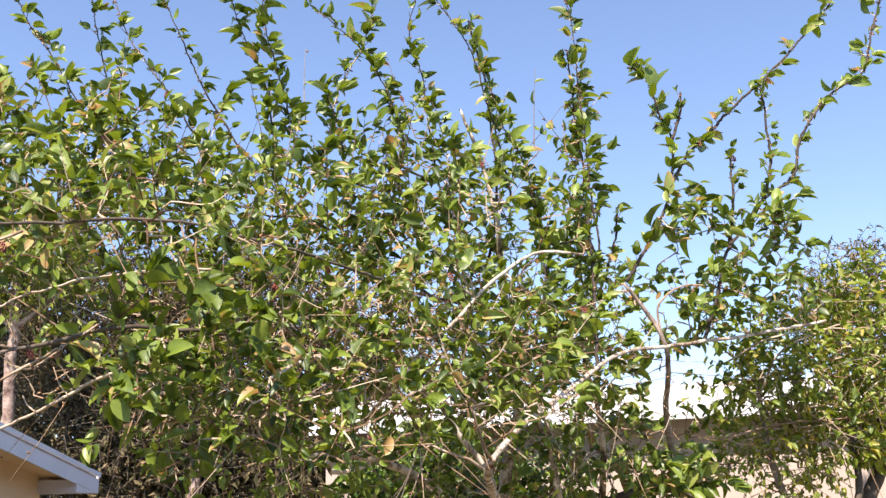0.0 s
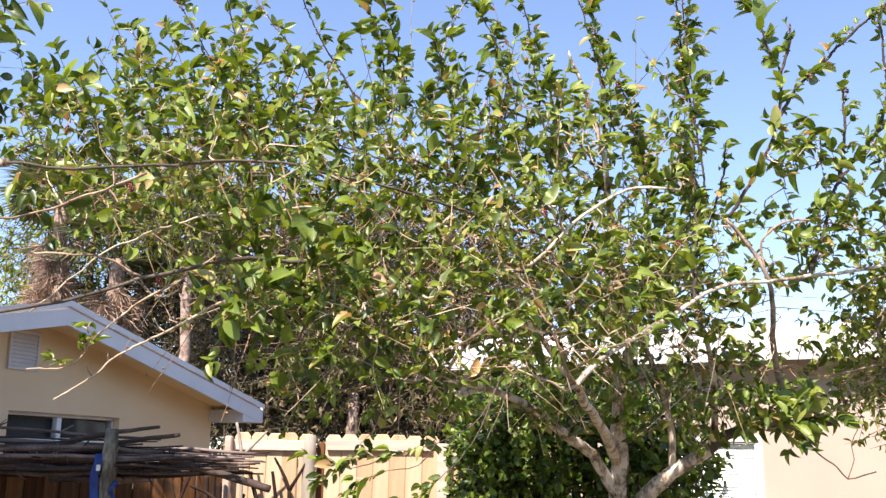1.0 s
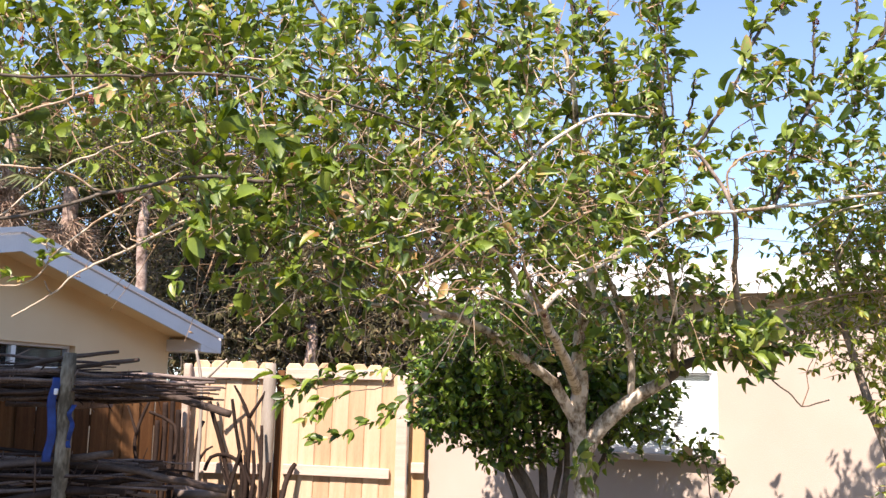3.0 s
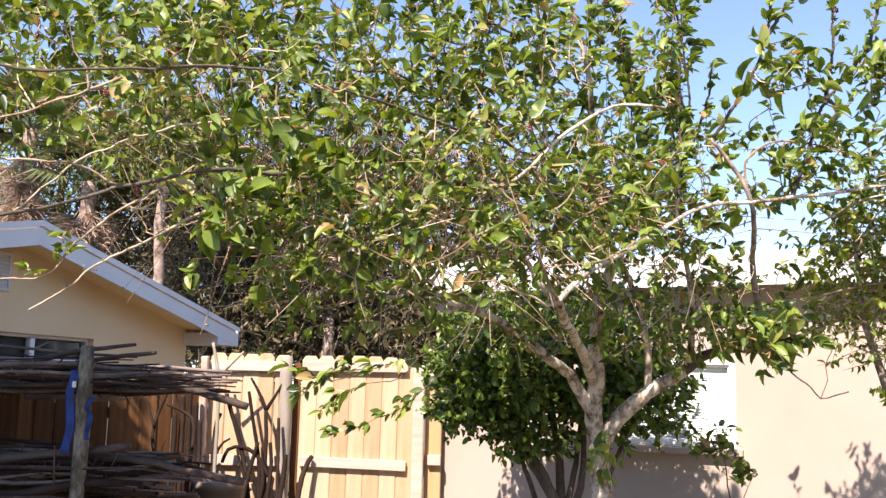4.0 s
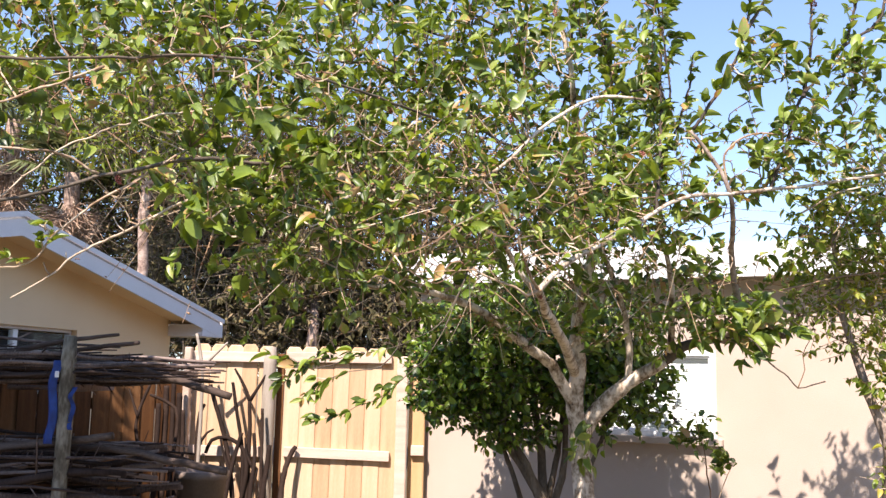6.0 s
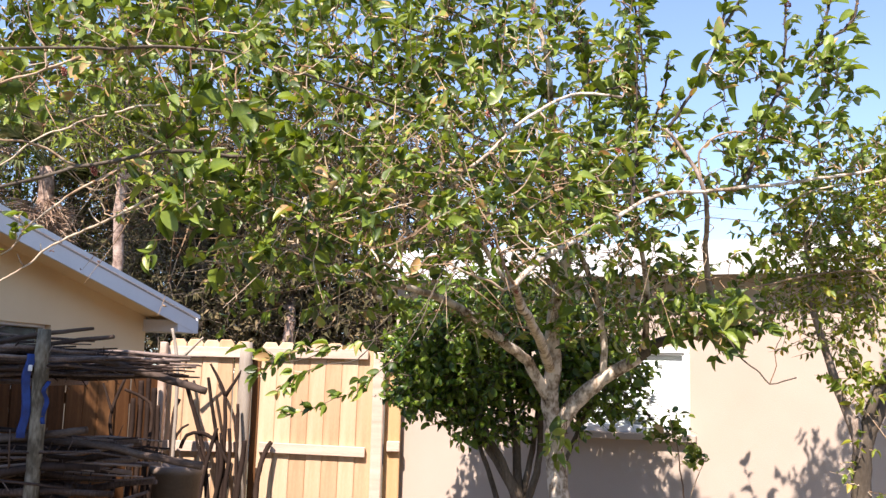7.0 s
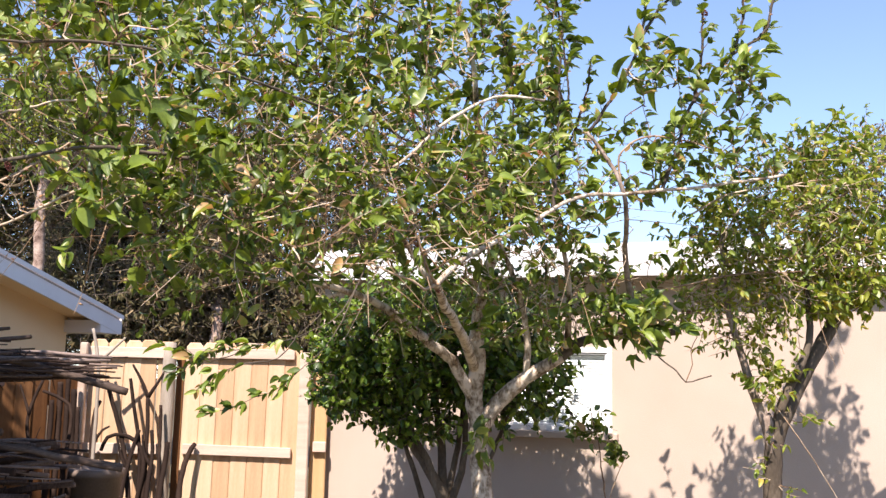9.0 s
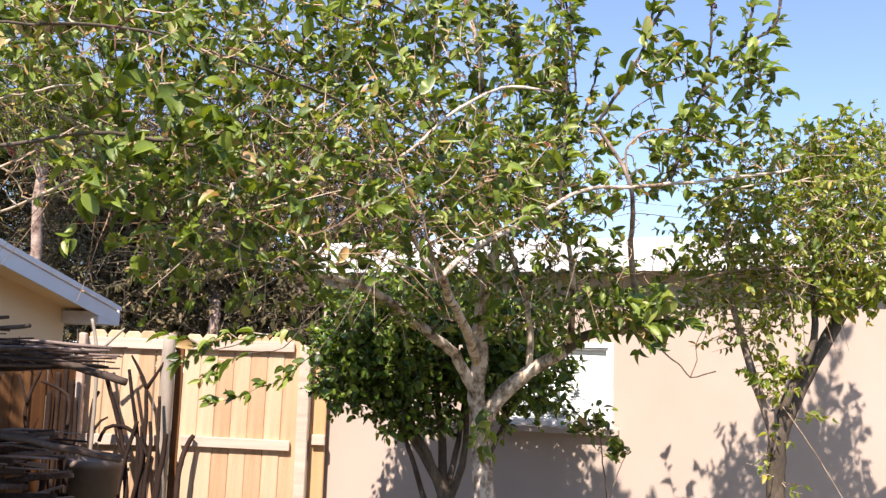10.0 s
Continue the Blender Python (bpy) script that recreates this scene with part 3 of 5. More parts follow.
for z, tilt in ((0.22, 0), (0.945, 1.4), (1.775, -0.4)):
    part("rail", Geo().box((-0.46, -0.020, -0.044), (0.46, 0.020, 0.044), chamfer=0.005), "rail", gate, at=pose(-0.875, -0.032, z, 0, tilt, 0))

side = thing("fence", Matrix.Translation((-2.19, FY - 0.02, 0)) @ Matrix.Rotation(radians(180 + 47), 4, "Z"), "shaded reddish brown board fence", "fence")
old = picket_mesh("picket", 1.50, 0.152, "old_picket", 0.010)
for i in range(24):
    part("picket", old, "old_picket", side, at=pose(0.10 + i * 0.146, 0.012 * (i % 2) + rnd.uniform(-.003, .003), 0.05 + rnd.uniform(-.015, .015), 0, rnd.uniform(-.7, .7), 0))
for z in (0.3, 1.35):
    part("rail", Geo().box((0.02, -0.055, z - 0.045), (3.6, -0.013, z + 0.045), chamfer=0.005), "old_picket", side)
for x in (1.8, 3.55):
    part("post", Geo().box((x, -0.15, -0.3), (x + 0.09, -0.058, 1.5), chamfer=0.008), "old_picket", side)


# ---- rack of dead sticks ----
rack = thing("stick_rack", Matrix.Translation((-2.4, 6.6, 0)), "weathered wooden rack holding gathered sticks", "rack")
for x, y, h in ((0, -0.40, 1.83), (-0.39, 0.62, 1.46), (-1.75, -0.40, 1.8), (-1.75, 0.62, 1.6)):
    round_post("post", rack, pose(x, y, 0), h, 0.049, "old_post", 7 + x, "grey weathered round post")
for z in (0.42, 0.76, 1.49):
    for x in (-0.11, -1.86):
        part("crossbar", Geo().box((x, -0.36, z - 0.025), (x + 0.045, 0.7, z + 0.025), chamfer=0.006), "stick", rack)


def stick_mesh(k, length, r0, r1):
    r = random.Random(k)
    pts = [Vector((-length * i / 9, 0, 0)) for i in range(10)]
    pts = wobble(pts, 0.035, k * 3.1, 1.4)
    pts = [p - pts[0] * (1 - i / 9) for i, p in enumerate(pts)]
    g = Geo().tube(pts, [r0 + (r1 - r0) * i / 9 for i in range(10)], 6, 0.12, k)
    for _ in range(3):
        i = r.randrange(2, 8)
        d = Vector((r.uniform(0.02, 0.12), r.uniform(-.07, .07), r.uniform(0.0, .09)))
        g.tube([pts[i], pts[i] + d * 0.6, pts[i] + d], [r0 * 0.8, r0 * 0.6, r0 * 0.4], 5)
    return g.mesh("stick", "stick", True)


sticks = [stick_mesh(k, 2.0 + 0.25 * (k % 4), 0.006 + 0.003 * (k % 2), 0.012 + 0.004 * (k % 3)) for k in range(9)]
stock = "grey dead stick lying on the wooden rack"


def pile(count, x1, z0, z1, y0, y1, spread, tilt, heavy=1.0):
    for i in range(count):
        y = y0 + (y1 - y0) * rnd.random()
        t = i / count
        ob = new("stick", sticks[rnd.randrange(9)])
        ob.matrix_basis = pose(x1 - abs(rnd.gauss(0, spread)), y, z0 + (z1 - z0) * t, rnd.uniform(0, 360), rnd.gauss(0, tilt), rnd.gauss(0, 4)) @ Matrix.Diagonal((rnd.uniform(0.66, 0.78), *([heavy * rnd.uniform(0.8, 1.25)] * 2), 1))
        tagged(ob, stock, "stick", "sticks piled on the rack")


pile(64, -1.52, 1.53, 1.70, 6.15, 7.2, 0.32, 1.4, 1.0)
pile(5, -2.05, 1.73, 1.78, 6.3, 6.9, 0.25, 3.0, 0.8)
pile(30, -1.75, 0.82, 1.14, 6.15, 7.1, 0.30, 2.6, 1.0)
pile(16, -1.72, 0.80, 1.10, 6.15, 7.1, 0.24, 3.6, 2.2)
pile(22, -1.65, 0.48, 0.72, 6.15, 7.1, 0.25, 2.6, 1.1)
pile(14, -1.68, 0.46, 0.74, 6.15, 7.1, 0.22, 3.0, 2.3)
for pts, r0, r1, what in (([(-3.18, 6.50, 1.71), (-2.54, 6.45, 1.69), (-2.10, 6.40, 1.64), (-1.70, 6.35, 1.55), (-1.36, 6.30, 1.46)], 0.017, 0.026, "long thick grey stick jutting from the rack"),
                          ([(-3.04, 6.42, 1.68), (-2.64, 6.38, 1.78), (-2.40, 6.34, 1.815), (-2.12, 6.30, 1.85)], 0.024, 0.011, "pale stick rising from the heap on the rack"),
                          ([(-2.94, 6.50, 1.66), (-2.38, 6.36, 1.75), (-1.98, 6.28, 1.80)], 0.018, 0.014, "thick pale stick rising from the heap on the rack"),
                          ([(-2.74, 6.40, 1.12), (-2.03, 6.34, 1.09), (-1.77, 6.32, 1.04), (-1.36, 6.30, 0.98)], 0.020, 0.026, "thick grey stick jutting from the lower rack"),
                          ([(-2.95, 6.30, 1.09), (-2.50, 6.28, 1.14), (-2.10, 6.26, 1.19)], 0.030, 0.024, "split pale log lying on the lower rack")):
    base = Vector(pts[0])
    line = wobble(smooth_line(pts, 0.06), 0.008, r0 * 90, 6)
    ob = part("stick", Geo().tube([p - base for p in line], [r0 + (r1 - r0) * i / (len(line) - 1) for i in range(len(line))], 9, 0.10, 3), "grey_stick", smooth=True, at=Matrix.Translation(base))
    tagged(ob, what, "stick", "sticks piled on the rack")

strap = thing("strap", Matrix.Translation((-2.4, 6.17, 1.2)), "blue webbing strap hung round the rack post", "strap")
for x, z0, z1, w, k in ((-0.072, -0.06, 0.47, 0.062, 1), (0.052, 0.03, 0.30, 0.036, 2)):
    line = [Vector((x + 0.012 * math.sin(i * 0.9 + k), -0.005 + 0.012 * math.cos(i * 1.3), z1 + (z0 - z1) * i / 12)) for i in range(13)]
    g = Geo()
    vs = [p + Vector(d) for p in line for d in ((-w / 2, 0.006, 0), (-w / 6, -0.012, 0), (w / 6, 0.004, 0), (w / 2, -0.008, 0), (w / 2, -0.004, 0), (w / 6, 0.008, 0), (-w / 6, -0.008, 0), (-w / 2, 0.010, 0))]
    g.add(vs, [tuple(i * 8 + q for q in (k2, (k2 + 1) % 8, (k2 + 1) % 8 + 8, k2 + 8)) for i in range(12) for k2 in range(8)] + [tuple(range(7, -1, -1)), tuple(range(96, 104))])
    part("band", g, "strap", strap, smooth=True)
part("tag", Geo().box((-0.062, -0.034, 0.36), (-0.036, -0.022, 0.40), chamfer=0.004), "white", strap, "small white buckle")


# ---- cut branches leaning at the fence ----
def branch(pts, r0, r1, label, forks=(), wood="branch"):
    base = Vector(pts[0])
    line = wobble(smooth_line(pts, 0.05), 0.012, pts[0][0] * 9)
    n = len(line)
    line[0] = base
    g = Geo().tube([p - base for p in line], [1.2 * (r0 + (r1 - r0) * i / (n - 1)) for i in range(n)], 7, 0.1, n)
    for f in forks:
        fl = wobble(smooth_line(f, 0.05), 0.008, f[0][2] * 7)
        m = len(fl)
        g.tube([p - base for p in fl], [1.2 * (r1 * 1.15 + (r1 * 0.6 - r1 * 1.15) * i / (m - 1)) for i in range(m)], 6, 0.1, m)
    ob = part("branch", g, wood, smooth=True, at=Matrix.Translation(base))
    return tagged(ob, label, "branch", "branches leaning at the fence")


BY = 8.30
branch([(-1.62, 8.0, 0), (-1.72, 8.15, 0.7), (-1.83, 8.25, 1.10), (-1.97, BY, 1.52)], 0.022, 0.015, "dark cut branch leaning on the fence")
branch([(-1.58, 8.0, 0), (-1.64, 8.18, 0.8), (-1.69, 8.25, 1.11), (-1.79, BY, 1.54)], 0.019, 0.012, "thin dark branch leaning on the fence")
branch([(-1.56, 8.02, 0), (-1.58, 8.15, 0.7), (-1.60, 8.22, 1.11), (-1.62, 8.27, 1.39)], 0.020, 0.014, "forked dark branch leaning on the fence",
       [[(-1.62, 8.27, 1.39), (-1.69, 8.29, 1.53), (-1.77, BY, 1.66)], [(-1.62, 8.27, 1.39), (-1.55, 8.29, 1.52), (-1.50, 8.31, 1.62)]])
branch([(-1.46, 8.0, 0), (-1.47, 8.15, 0.8), (-1.49, 8.2, 1.1), (-1.50, 8.22, 1.32)], 0.016, 0.011, "short straight branch leaning on the post")
branch([(-1.75, 8.0, 0), (-1.62, 8.1, 0.6), (-1.60, 8.15, 0.85), (-1.66, 8.2, 1.0), (-1.80, 8.22, 1.075), (-1.92, 8.2, 1.05), (-1.95, 8.15, 0.95)], 0.020, 0.013, "bent dark branch leaning on the fence")
branch([(-1.30, 8.05, 0), (-1.31, 8.2, 0.6), (-1.27, 8.28, 0.9), (-1.22, 8.34, 1.0)], 0.024, 0.018, "short dark branch leaning on the gate")
branch([(-2.02, 8.0, 0), (-1.99, 8.05, 0.8), (-2.00, 8.1, 1.43), (-2.02, 8.1, 1.72), (-2.08, 8.1, 1.95)], 0.017, 0.011, "pale dry branch standing at the corner post",
       [[(-1.99, 8.1, 1.69), (-1.90, 8.1, 1.78), (-1.80, 8.1, 1.88)]], "post")
branch([(-1.90, 7.9, 0), (-1.98, 8.05, 0.7), (-2.02, 8.1, 1.2), (-1.98, 8.15, 1.35)], 0.024, 0.012, "knotty dark branch leaning in the corner", [[(-2.0, 8.08, 1.0), (-1.93, 8.1, 1.12), (-1.88, 8.1, 1.15)]])
branch([(-2.30, 7.4, 0), (-2.28, 7.5, 0.8), (-2.36, 7.55, 1.2), (-2.28, 7.6, 1.52)], 0.018, 0.010, "dark forked branch leaning at the side fence", [[(-2.34, 7.53, 1.25), (-2.44, 7.55, 1.48)]])
branch([(-2.05, 7.5, 0), (-2.07, 7.55, 0.8), (-2.05, 7.6, 1.25), (-2.12, 7.6, 1.36), (-2.28, 7.6, 1.43)], 0.018, 0.010, "bent dark branch leaning at the side fence")
for x, y, top, r in ((-2.30, 8.10, 1.50, 0.026), (-2.25, 8.14, 1.62, 0.022), (-2.19, 8.12, 1.44, 0.028), (-2.14, 8.08, 1.30, 0.020), (-2.34, 8.02, 1.36, 0.022)):
    branch([(x + 0.05, y - 0.15, 0), (x + 0.03, y - 0.06, top * 0.5), (x + 0.01, y, top * 0.8), (x, y + 0.02, top)], r, r * 0.75, "dark pole standing in the fence corner")
branch([(-1.70, 7.9, 0), (-1.74, 8.05, 0.6), (-1.72, 8.15, 0.86), (-1.66, 8.2, 1.12)], 0.022, 0.014, "dark forked branch leaning on the fence", [[(-1.73, 8.13, 0.80), (-1.80, 8.16, 0.95), (-1.84, 8.2, 1.06)]])
branch([(-1.52, 7.9, 0), (-1.54, 8.05, 0.6), (-1.53, 8.15, 0.9), (-1.56, 8.2, 1.12)], 0.020, 0.013, "dark forked branch leaning on the fence", [[(-1.53, 8.13, 0.82), (-1.60, 8.16, 0.94), (-1.63, 8.2, 1.08)]])
branch([(-1.44, 7.95, 0), (-1.45, 8.1, 0.6), (-1.43, 8.18, 0.85), (-1.42, 8.22, 1.02)], 0.024, 0.018, "stout dark branch leaning on the post")
pot = thing("plant_pot", Matrix.Translation((-1.82, 7.55, 0)), "tall grey plastic plant pot with a rolled rim", "pot")
ring = [(0.0, 0.0), (0.13, 0.0), (0.185, 0.80), (0.20, 0.80), (0.205, 0.86), (0.19, 0.865), (0.178, 0.80), (0.12, 0.05), (0.0, 0.05)]
g = Geo()
for rr, z in ring:
    for k in range(24):
        g.v.append((rr * math.cos(k * math.pi / 12), rr * math.sin(k * math.pi / 12), z))
g.f = [(i * 24 + k, i * 24 + (k + 1) % 24, (i + 1) * 24 + (k + 1) % 24, (i + 1) * 24 + k) for i in range(len(ring) - 1) for k in range(24)]
part("pot_body", g, "pot", pot, smooth=True)


# ---- mulberry ----
tree = Tree("mulberry_tree", (0.98, 6.22, -0.03), "spreading mulberry tree with bright green leaves and red berries", "tree", 11)
tree.limb("trunk", [(0.98, 6.22, -0.03), (0.97, 6.2, 0.4), (0.95, 6.2, 0.83), (0.92, 6.2, 1.13), (0.91, 6.18, 1.31), (0.87, 6.12, 1.49), (0.89, 6.08, 1.69), (0.86, 6.05, 1.87)], 0.088, 0.050, wob=0.012, sides=14, grow=False)


def bough(pts, r0, r1, *more):
    tree.limb("limb", pts, r0, r1, *more)


# from the trunk outwards, then the front limbs
bough([(0.92, 6.18, 1.28), (1.02, 6.1, 1.44), (1.19, 6.0, 1.60), (1.32, 5.95, 1.69), (1.40, 5.95, 1.75)], 0.062, 0.038)
# outer half of the same limb; dark bark stands in for deep shade
bough([(1.36, 5.95, 1.72), (1.47, 5.95, 1.80), (1.64, 6.0, 1.87), (1.88, 6.0, 1.90), (2.18, 5.9, 1.93)], 0.038, 0.022, "dark_bark")
bough([(0.87, 6.12, 1.47), (0.71, 6.0, 1.70), (0.55, 5.85, 1.81), (0.38, 5.65, 1.92), (0.22, 5.4, 2.00), (0.02, 5.1, 2.06), (-0.18, 4.8, 2.06), (-0.41, 4.5, 2.04)], 0.042, 0.009)
bough([(0.86, 6.05, 1.83), (0.88, 5.95, 2.06), (0.92, 5.8, 2.34), (0.86, 5.6, 2.59), (0.79, 5.4, 3.0), (0.72, 5.2, 3.38), (0.5, 5.1, 4.0)], 0.044, 0.007)
bough([(0.87, 6.08, 1.66), (0.74, 5.60, 1.82), (0.60, 5.00, 1.92), (0.48, 4.40, 1.96), (0.42, 3.95, 1.99)], 0.036, 0.015, "bark", 11, 0.010)
bough([(0.42, 3.97, 1.98), (0.51, 4.00, 2.08), (0.64, 4.15, 2.17), (0.78, 4.30, 2.26), (0.92, 4.45, 2.35), (1.05, 4.55, 2.44), (1.16, 4.60, 2.50), (1.30, 4.65, 2.54), (1.47, 4.75, 2.57), (1.68, 4.75, 2.60), (1.91, 4.75, 2.63), (2.11, 4.75, 2.67), (2.35, 4.75, 2.72)], 0.0135, 0.0075, "bark", 10, 0.010)
bough([(0.42, 3.97, 1.98), (0.36, 3.90, 1.95), (0.31, 3.85, 1.98), (0.22, 3.85, 2.01), (0.12, 3.80, 2.05)], 0.008, 0.004, "twig", 7, 0.008)
bough([(0.42, 3.97, 1.98), (0.38, 3.90, 2.02), (0.34, 3.85, 2.10), (0.31, 3.80, 2.17)], 0.007, 0.004, "twig", 7, 0.008)
bough([(0.55, 4.75, 1.94), (0.38, 4.7, 2.18), (0.25, 4.6, 2.32), (-0.02, 4.4, 2.40), (-0.25, 4.0, 2.39), (-0.44, 3.6, 2.25)], 0.016, 0.006)
bough([(0.06, 5.15, 2.05), (-0.20, 4.75, 1.98), (-0.13, 4.50, 2.10), (-0.02, 4.35, 2.22), (0.04, 4.20, 2.29), (0.15, 4.10, 2.42), (0.19, 4.00, 2.47), (0.30, 4.00, 2.56), (0.42, 4.05, 2.69), (0.48, 4.10, 2.75), (0.59, 4.20, 2.85), (0.71, 4.30, 2.93), (0.82, 4.35, 2.95), (0.97, 4.40, 2.95)], 0.0115, 0.0065, "bark", 9, 0.012)
bough([(0.79, 5.4, 3.00), (0.55, 5.1, 2.86), (0.29, 4.80, 2.83), (0.02, 4.40, 2.83), (-0.19, 4.10, 2.81), (-0.35, 3.90, 2.80), (-0.48, 3.75, 2.79), (-0.61, 3.60, 2.78), (-0.76, 3.45, 2.78), (-0.96, 3.30, 2.74), (-1.17, 3.20, 2.69), (-1.44, 3.15, 2.67), (-1.66, 3.10, 2.67)], 0.008, 0.0050, "dark_bark", 8, 0.022)
bough([(0.29, 4.80, 2.83), (-0.10, 4.80, 3.11), (-0.27, 4.60, 3.14), (-0.38, 4.50, 3.16), (-0.50, 4.60, 3.17), (-0.8, 4.7, 3.3)], 0.009, 0.004, "dark_bark")
bough([(-0.02, 4.4, 2.40), (-0.45, 4.1, 2.47), (-0.80, 3.9, 2.49), (-1.05, 3.75, 2.46), (-1.13, 3.65, 2.41), (-1.33, 3.6, 2.35), (-1.43, 3.55, 2.30), (-1.66, 3.5, 2.23), (-1.9, 3.45, 2.17)], 0.011, 0.006, "dark_bark")
bough([(1.80, 6.0, 1.89), (1.74, 5.5, 1.98), (1.59, 5.1, 2.31), (1.48, 4.75, 2.57), (1.37, 4.75, 2.80), (1.28, 4.72, 2.90)], 0.027, 0.009, "tan_bark")
bough([(1.45, 5.95, 1.79), (1.42, 5.75, 2.06), (1.33, 5.5, 2.35), (1.20, 5.3, 2.72), (1.26, 5.2, 3.14)], 0.024, 0.006)
bough([(1.19, 6.0, 1.60), (1.15, 5.9, 2.0), (0.98, 5.7, 2.4), (0.74, 5.5, 2.74), (0.67, 5.4, 3.16)], 0.026, 0.006)
# two added boughs leading out of view, to carry the shading foliage
bough([(-1.66, 3.1, 2.67), (-2.5, 3.7, 2.95), (-3.2, 4.5, 3.25), (-3.9, 5.2, 3.4)], 0.016, 0.008)
bough([(-2.5, 3.7, 2.95), (-3.0, 3.9, 3.4), (-3.4, 4.2, 3.8)], 0.012, 0.006)
SHOOTS = [
    ([(1.54, 4.70, 3.41), (1.67, 4.70, 3.60), (1.89, 4.70, 3.83), (2.13, 4.70, 4.04), (2.40, 4.70, 4.32), (2.62, 4.70, 4.60)], 0.066, 0.032),
    ([(1.68, 4.75, 2.60), (1.76, 4.7, 2.86), (1.84, 4.70, 3.08), (2.04, 4.70, 3.34), (2.25, 4.70, 3.50), (2.33, 4.70, 3.73), (2.49, 4.70, 3.96), (2.73, 4.70, 4.12), (2.84, 4.70, 4.41), (2.92, 4.70, 4.65)], 0.066, 0.034),
    ([(2.04, 4.70, 3.34), (2.13, 4.70, 3.60), (2.12, 4.70, 3.80), (2.10, 4.70, 4.03)], 0.054, 0.026),
    ([(1.84, 4.70, 3.08), (1.89, 4.70, 3.35), (1.90, 4.70, 3.62)], 0.050, 0.030),
    ([(1.28, 4.72, 2.90), (1.47, 4.70, 3.20), (1.54, 4.70, 3.41), (1.58, 4.70, 3.67), (1.52, 4.70, 3.87), (1.46, 4.70, 4.06), (1.36, 4.70, 4.09)], 0.068, 0.024),
    ([(1.57, 4.70, 3.64), (1.62, 4.68, 3.80), (1.63, 4.66, 3.95)], 0.045, 0.045),
    ([(1.05, 4.56, 2.45), (1.13, 4.80, 2.93), (1.16, 4.95, 3.55), (1.11, 4.9, 3.86), (1.11, 4.9, 4.29)], 0.066, 0.032),
    ([(0.67, 5.4, 3.10), (0.72, 5.2, 3.5), (0.66, 5.1, 4.1), (0.55, 5.0, 4.5)], 0.066, 0.032),
    ([(1.20, 5.3, 2.72), (1.32, 5.1, 3.1), (1.36, 5.0, 3.4)], 0.056, 0.03),
]
WANDS = [
    ([(-1.27, 4.90, 3.41), (-1.47, 4.85, 3.78), (-1.63, 4.80, 4.04), (-1.77, 4.75, 4.25), (-1.83, 4.70, 4.45)], 0.066, 0.022),
    ([(-1.33, 4.90, 3.84), (-1.40, 4.82, 4.09), (-1.45, 4.73, 4.36)], 0.064, 0.024),
    ([(-0.87, 4.90, 3.58), (-1.05, 4.84, 3.89), (-1.24, 4.78, 4.14), (-1.34, 4.71, 4.36)], 0.056, 0.036),
    ([(-0.70, 4.90, 3.64), (-0.92, 4.84, 4.02), (-1.02, 4.78, 4.21), (-1.11, 4.71, 4.40)], 0.056, 0.036),
    ([(-0.50, 4.90, 3.52), (-0.56, 4.84, 3.91), (-0.69, 4.78, 4.23), (-0.77, 4.71, 4.46)], 0.064, 0.016),
    ([(-0.41, 4.90, 3.65), (-0.49, 4.84, 3.98), (-0.57, 4.78, 4.27), (-0.61, 4.71, 4.46)], 0.066, 0.013),
    ([(-0.29, 4.90, 3.44), (-0.21, 4.84, 3.89), (-0.07, 4.78, 4.20), (0.01, 4.71, 4.47)], 0.062, 0.018),
    ([(0.12, 4.90, 3.45), (0.16, 4.85, 3.72), (0.08, 4.80, 3.92), (-0.07, 4.75, 4.15), (-0.31, 4.70, 4.34)], 0.062, 0.018),
    ([(0.33, 4.90, 3.55), (0.26, 4.84, 4.04), (0.19, 4.78, 4.28), (0.22, 4.71, 4.46)], 0.058, 0.030),
    ([(0.73, 4.90, 3.43), (0.64, 4.85, 3.83), (0.55, 4.80, 4.14), (0.42, 4.75, 4.34), (0.31, 4.70, 4.48)], 0.056, 0.040),
    ([(0.42, 4.90, 3.24), (0.38, 4.82, 3.65), (0.29, 4.73, 3.90)], 0.062, 0.016),
    ([(0.92, 4.90, 3.19), (0.81, 4.84, 3.54), (0.68, 4.78, 3.77), (0.60, 4.71, 3.96)], 0.062, 0.016),
    ([(1.21, 4.90, 3.13), (1.16, 4.85, 3.59), (1.12, 4.80, 4.03), (1.08, 4.75, 4.31), (1.03, 4.70, 4.52)], 0.066, 0.022),
    ([(0.92, 4.90, 2.76), (0.87, 4.82, 3.22), (0.79, 4.73, 3.53)], 0.060, 0.018),
    ([(-1.68, 4.90, 3.25), (-1.75, 4.84, 3.58), (-1.81, 4.78, 3.74), (-1.91, 4.71, 3.92)], 0.070, 0.020),
    ([(-0.12, 4.90, 3.44), (-0.18, 4.82, 3.72), (-0.26, 4.73, 3.94)], 0.064, 0.016),
    ([(-1.14, 4.90, 3.35), (-1.25, 4.82, 3.50), (-1.44, 4.73, 3.79)], 0.066, 0.020),
    ([(1.30, 5.30, 2.60), (1.22, 5.25, 2.95), (1.18, 5.20, 3.25)], 0.060, 0.020),
    ([(1.02, 5.30, 2.60), (1.00, 5.25, 2.95), (0.95, 5.20, 3.35)], 0.060, 0.018),
    ([(0.85, 5.35, 2.60), (0.78, 5.30, 3.00), (0.62, 5.25, 3.45)], 0.060, 0.018),
]
for pts, size, gap in SHOOTS:
    tree.tufts(tree.limb("shoot", pts, 0.010, 0.0048, "shoot_bark", 6, 0.018, 0.014), size, gap, (0.25, 0, 0.05))
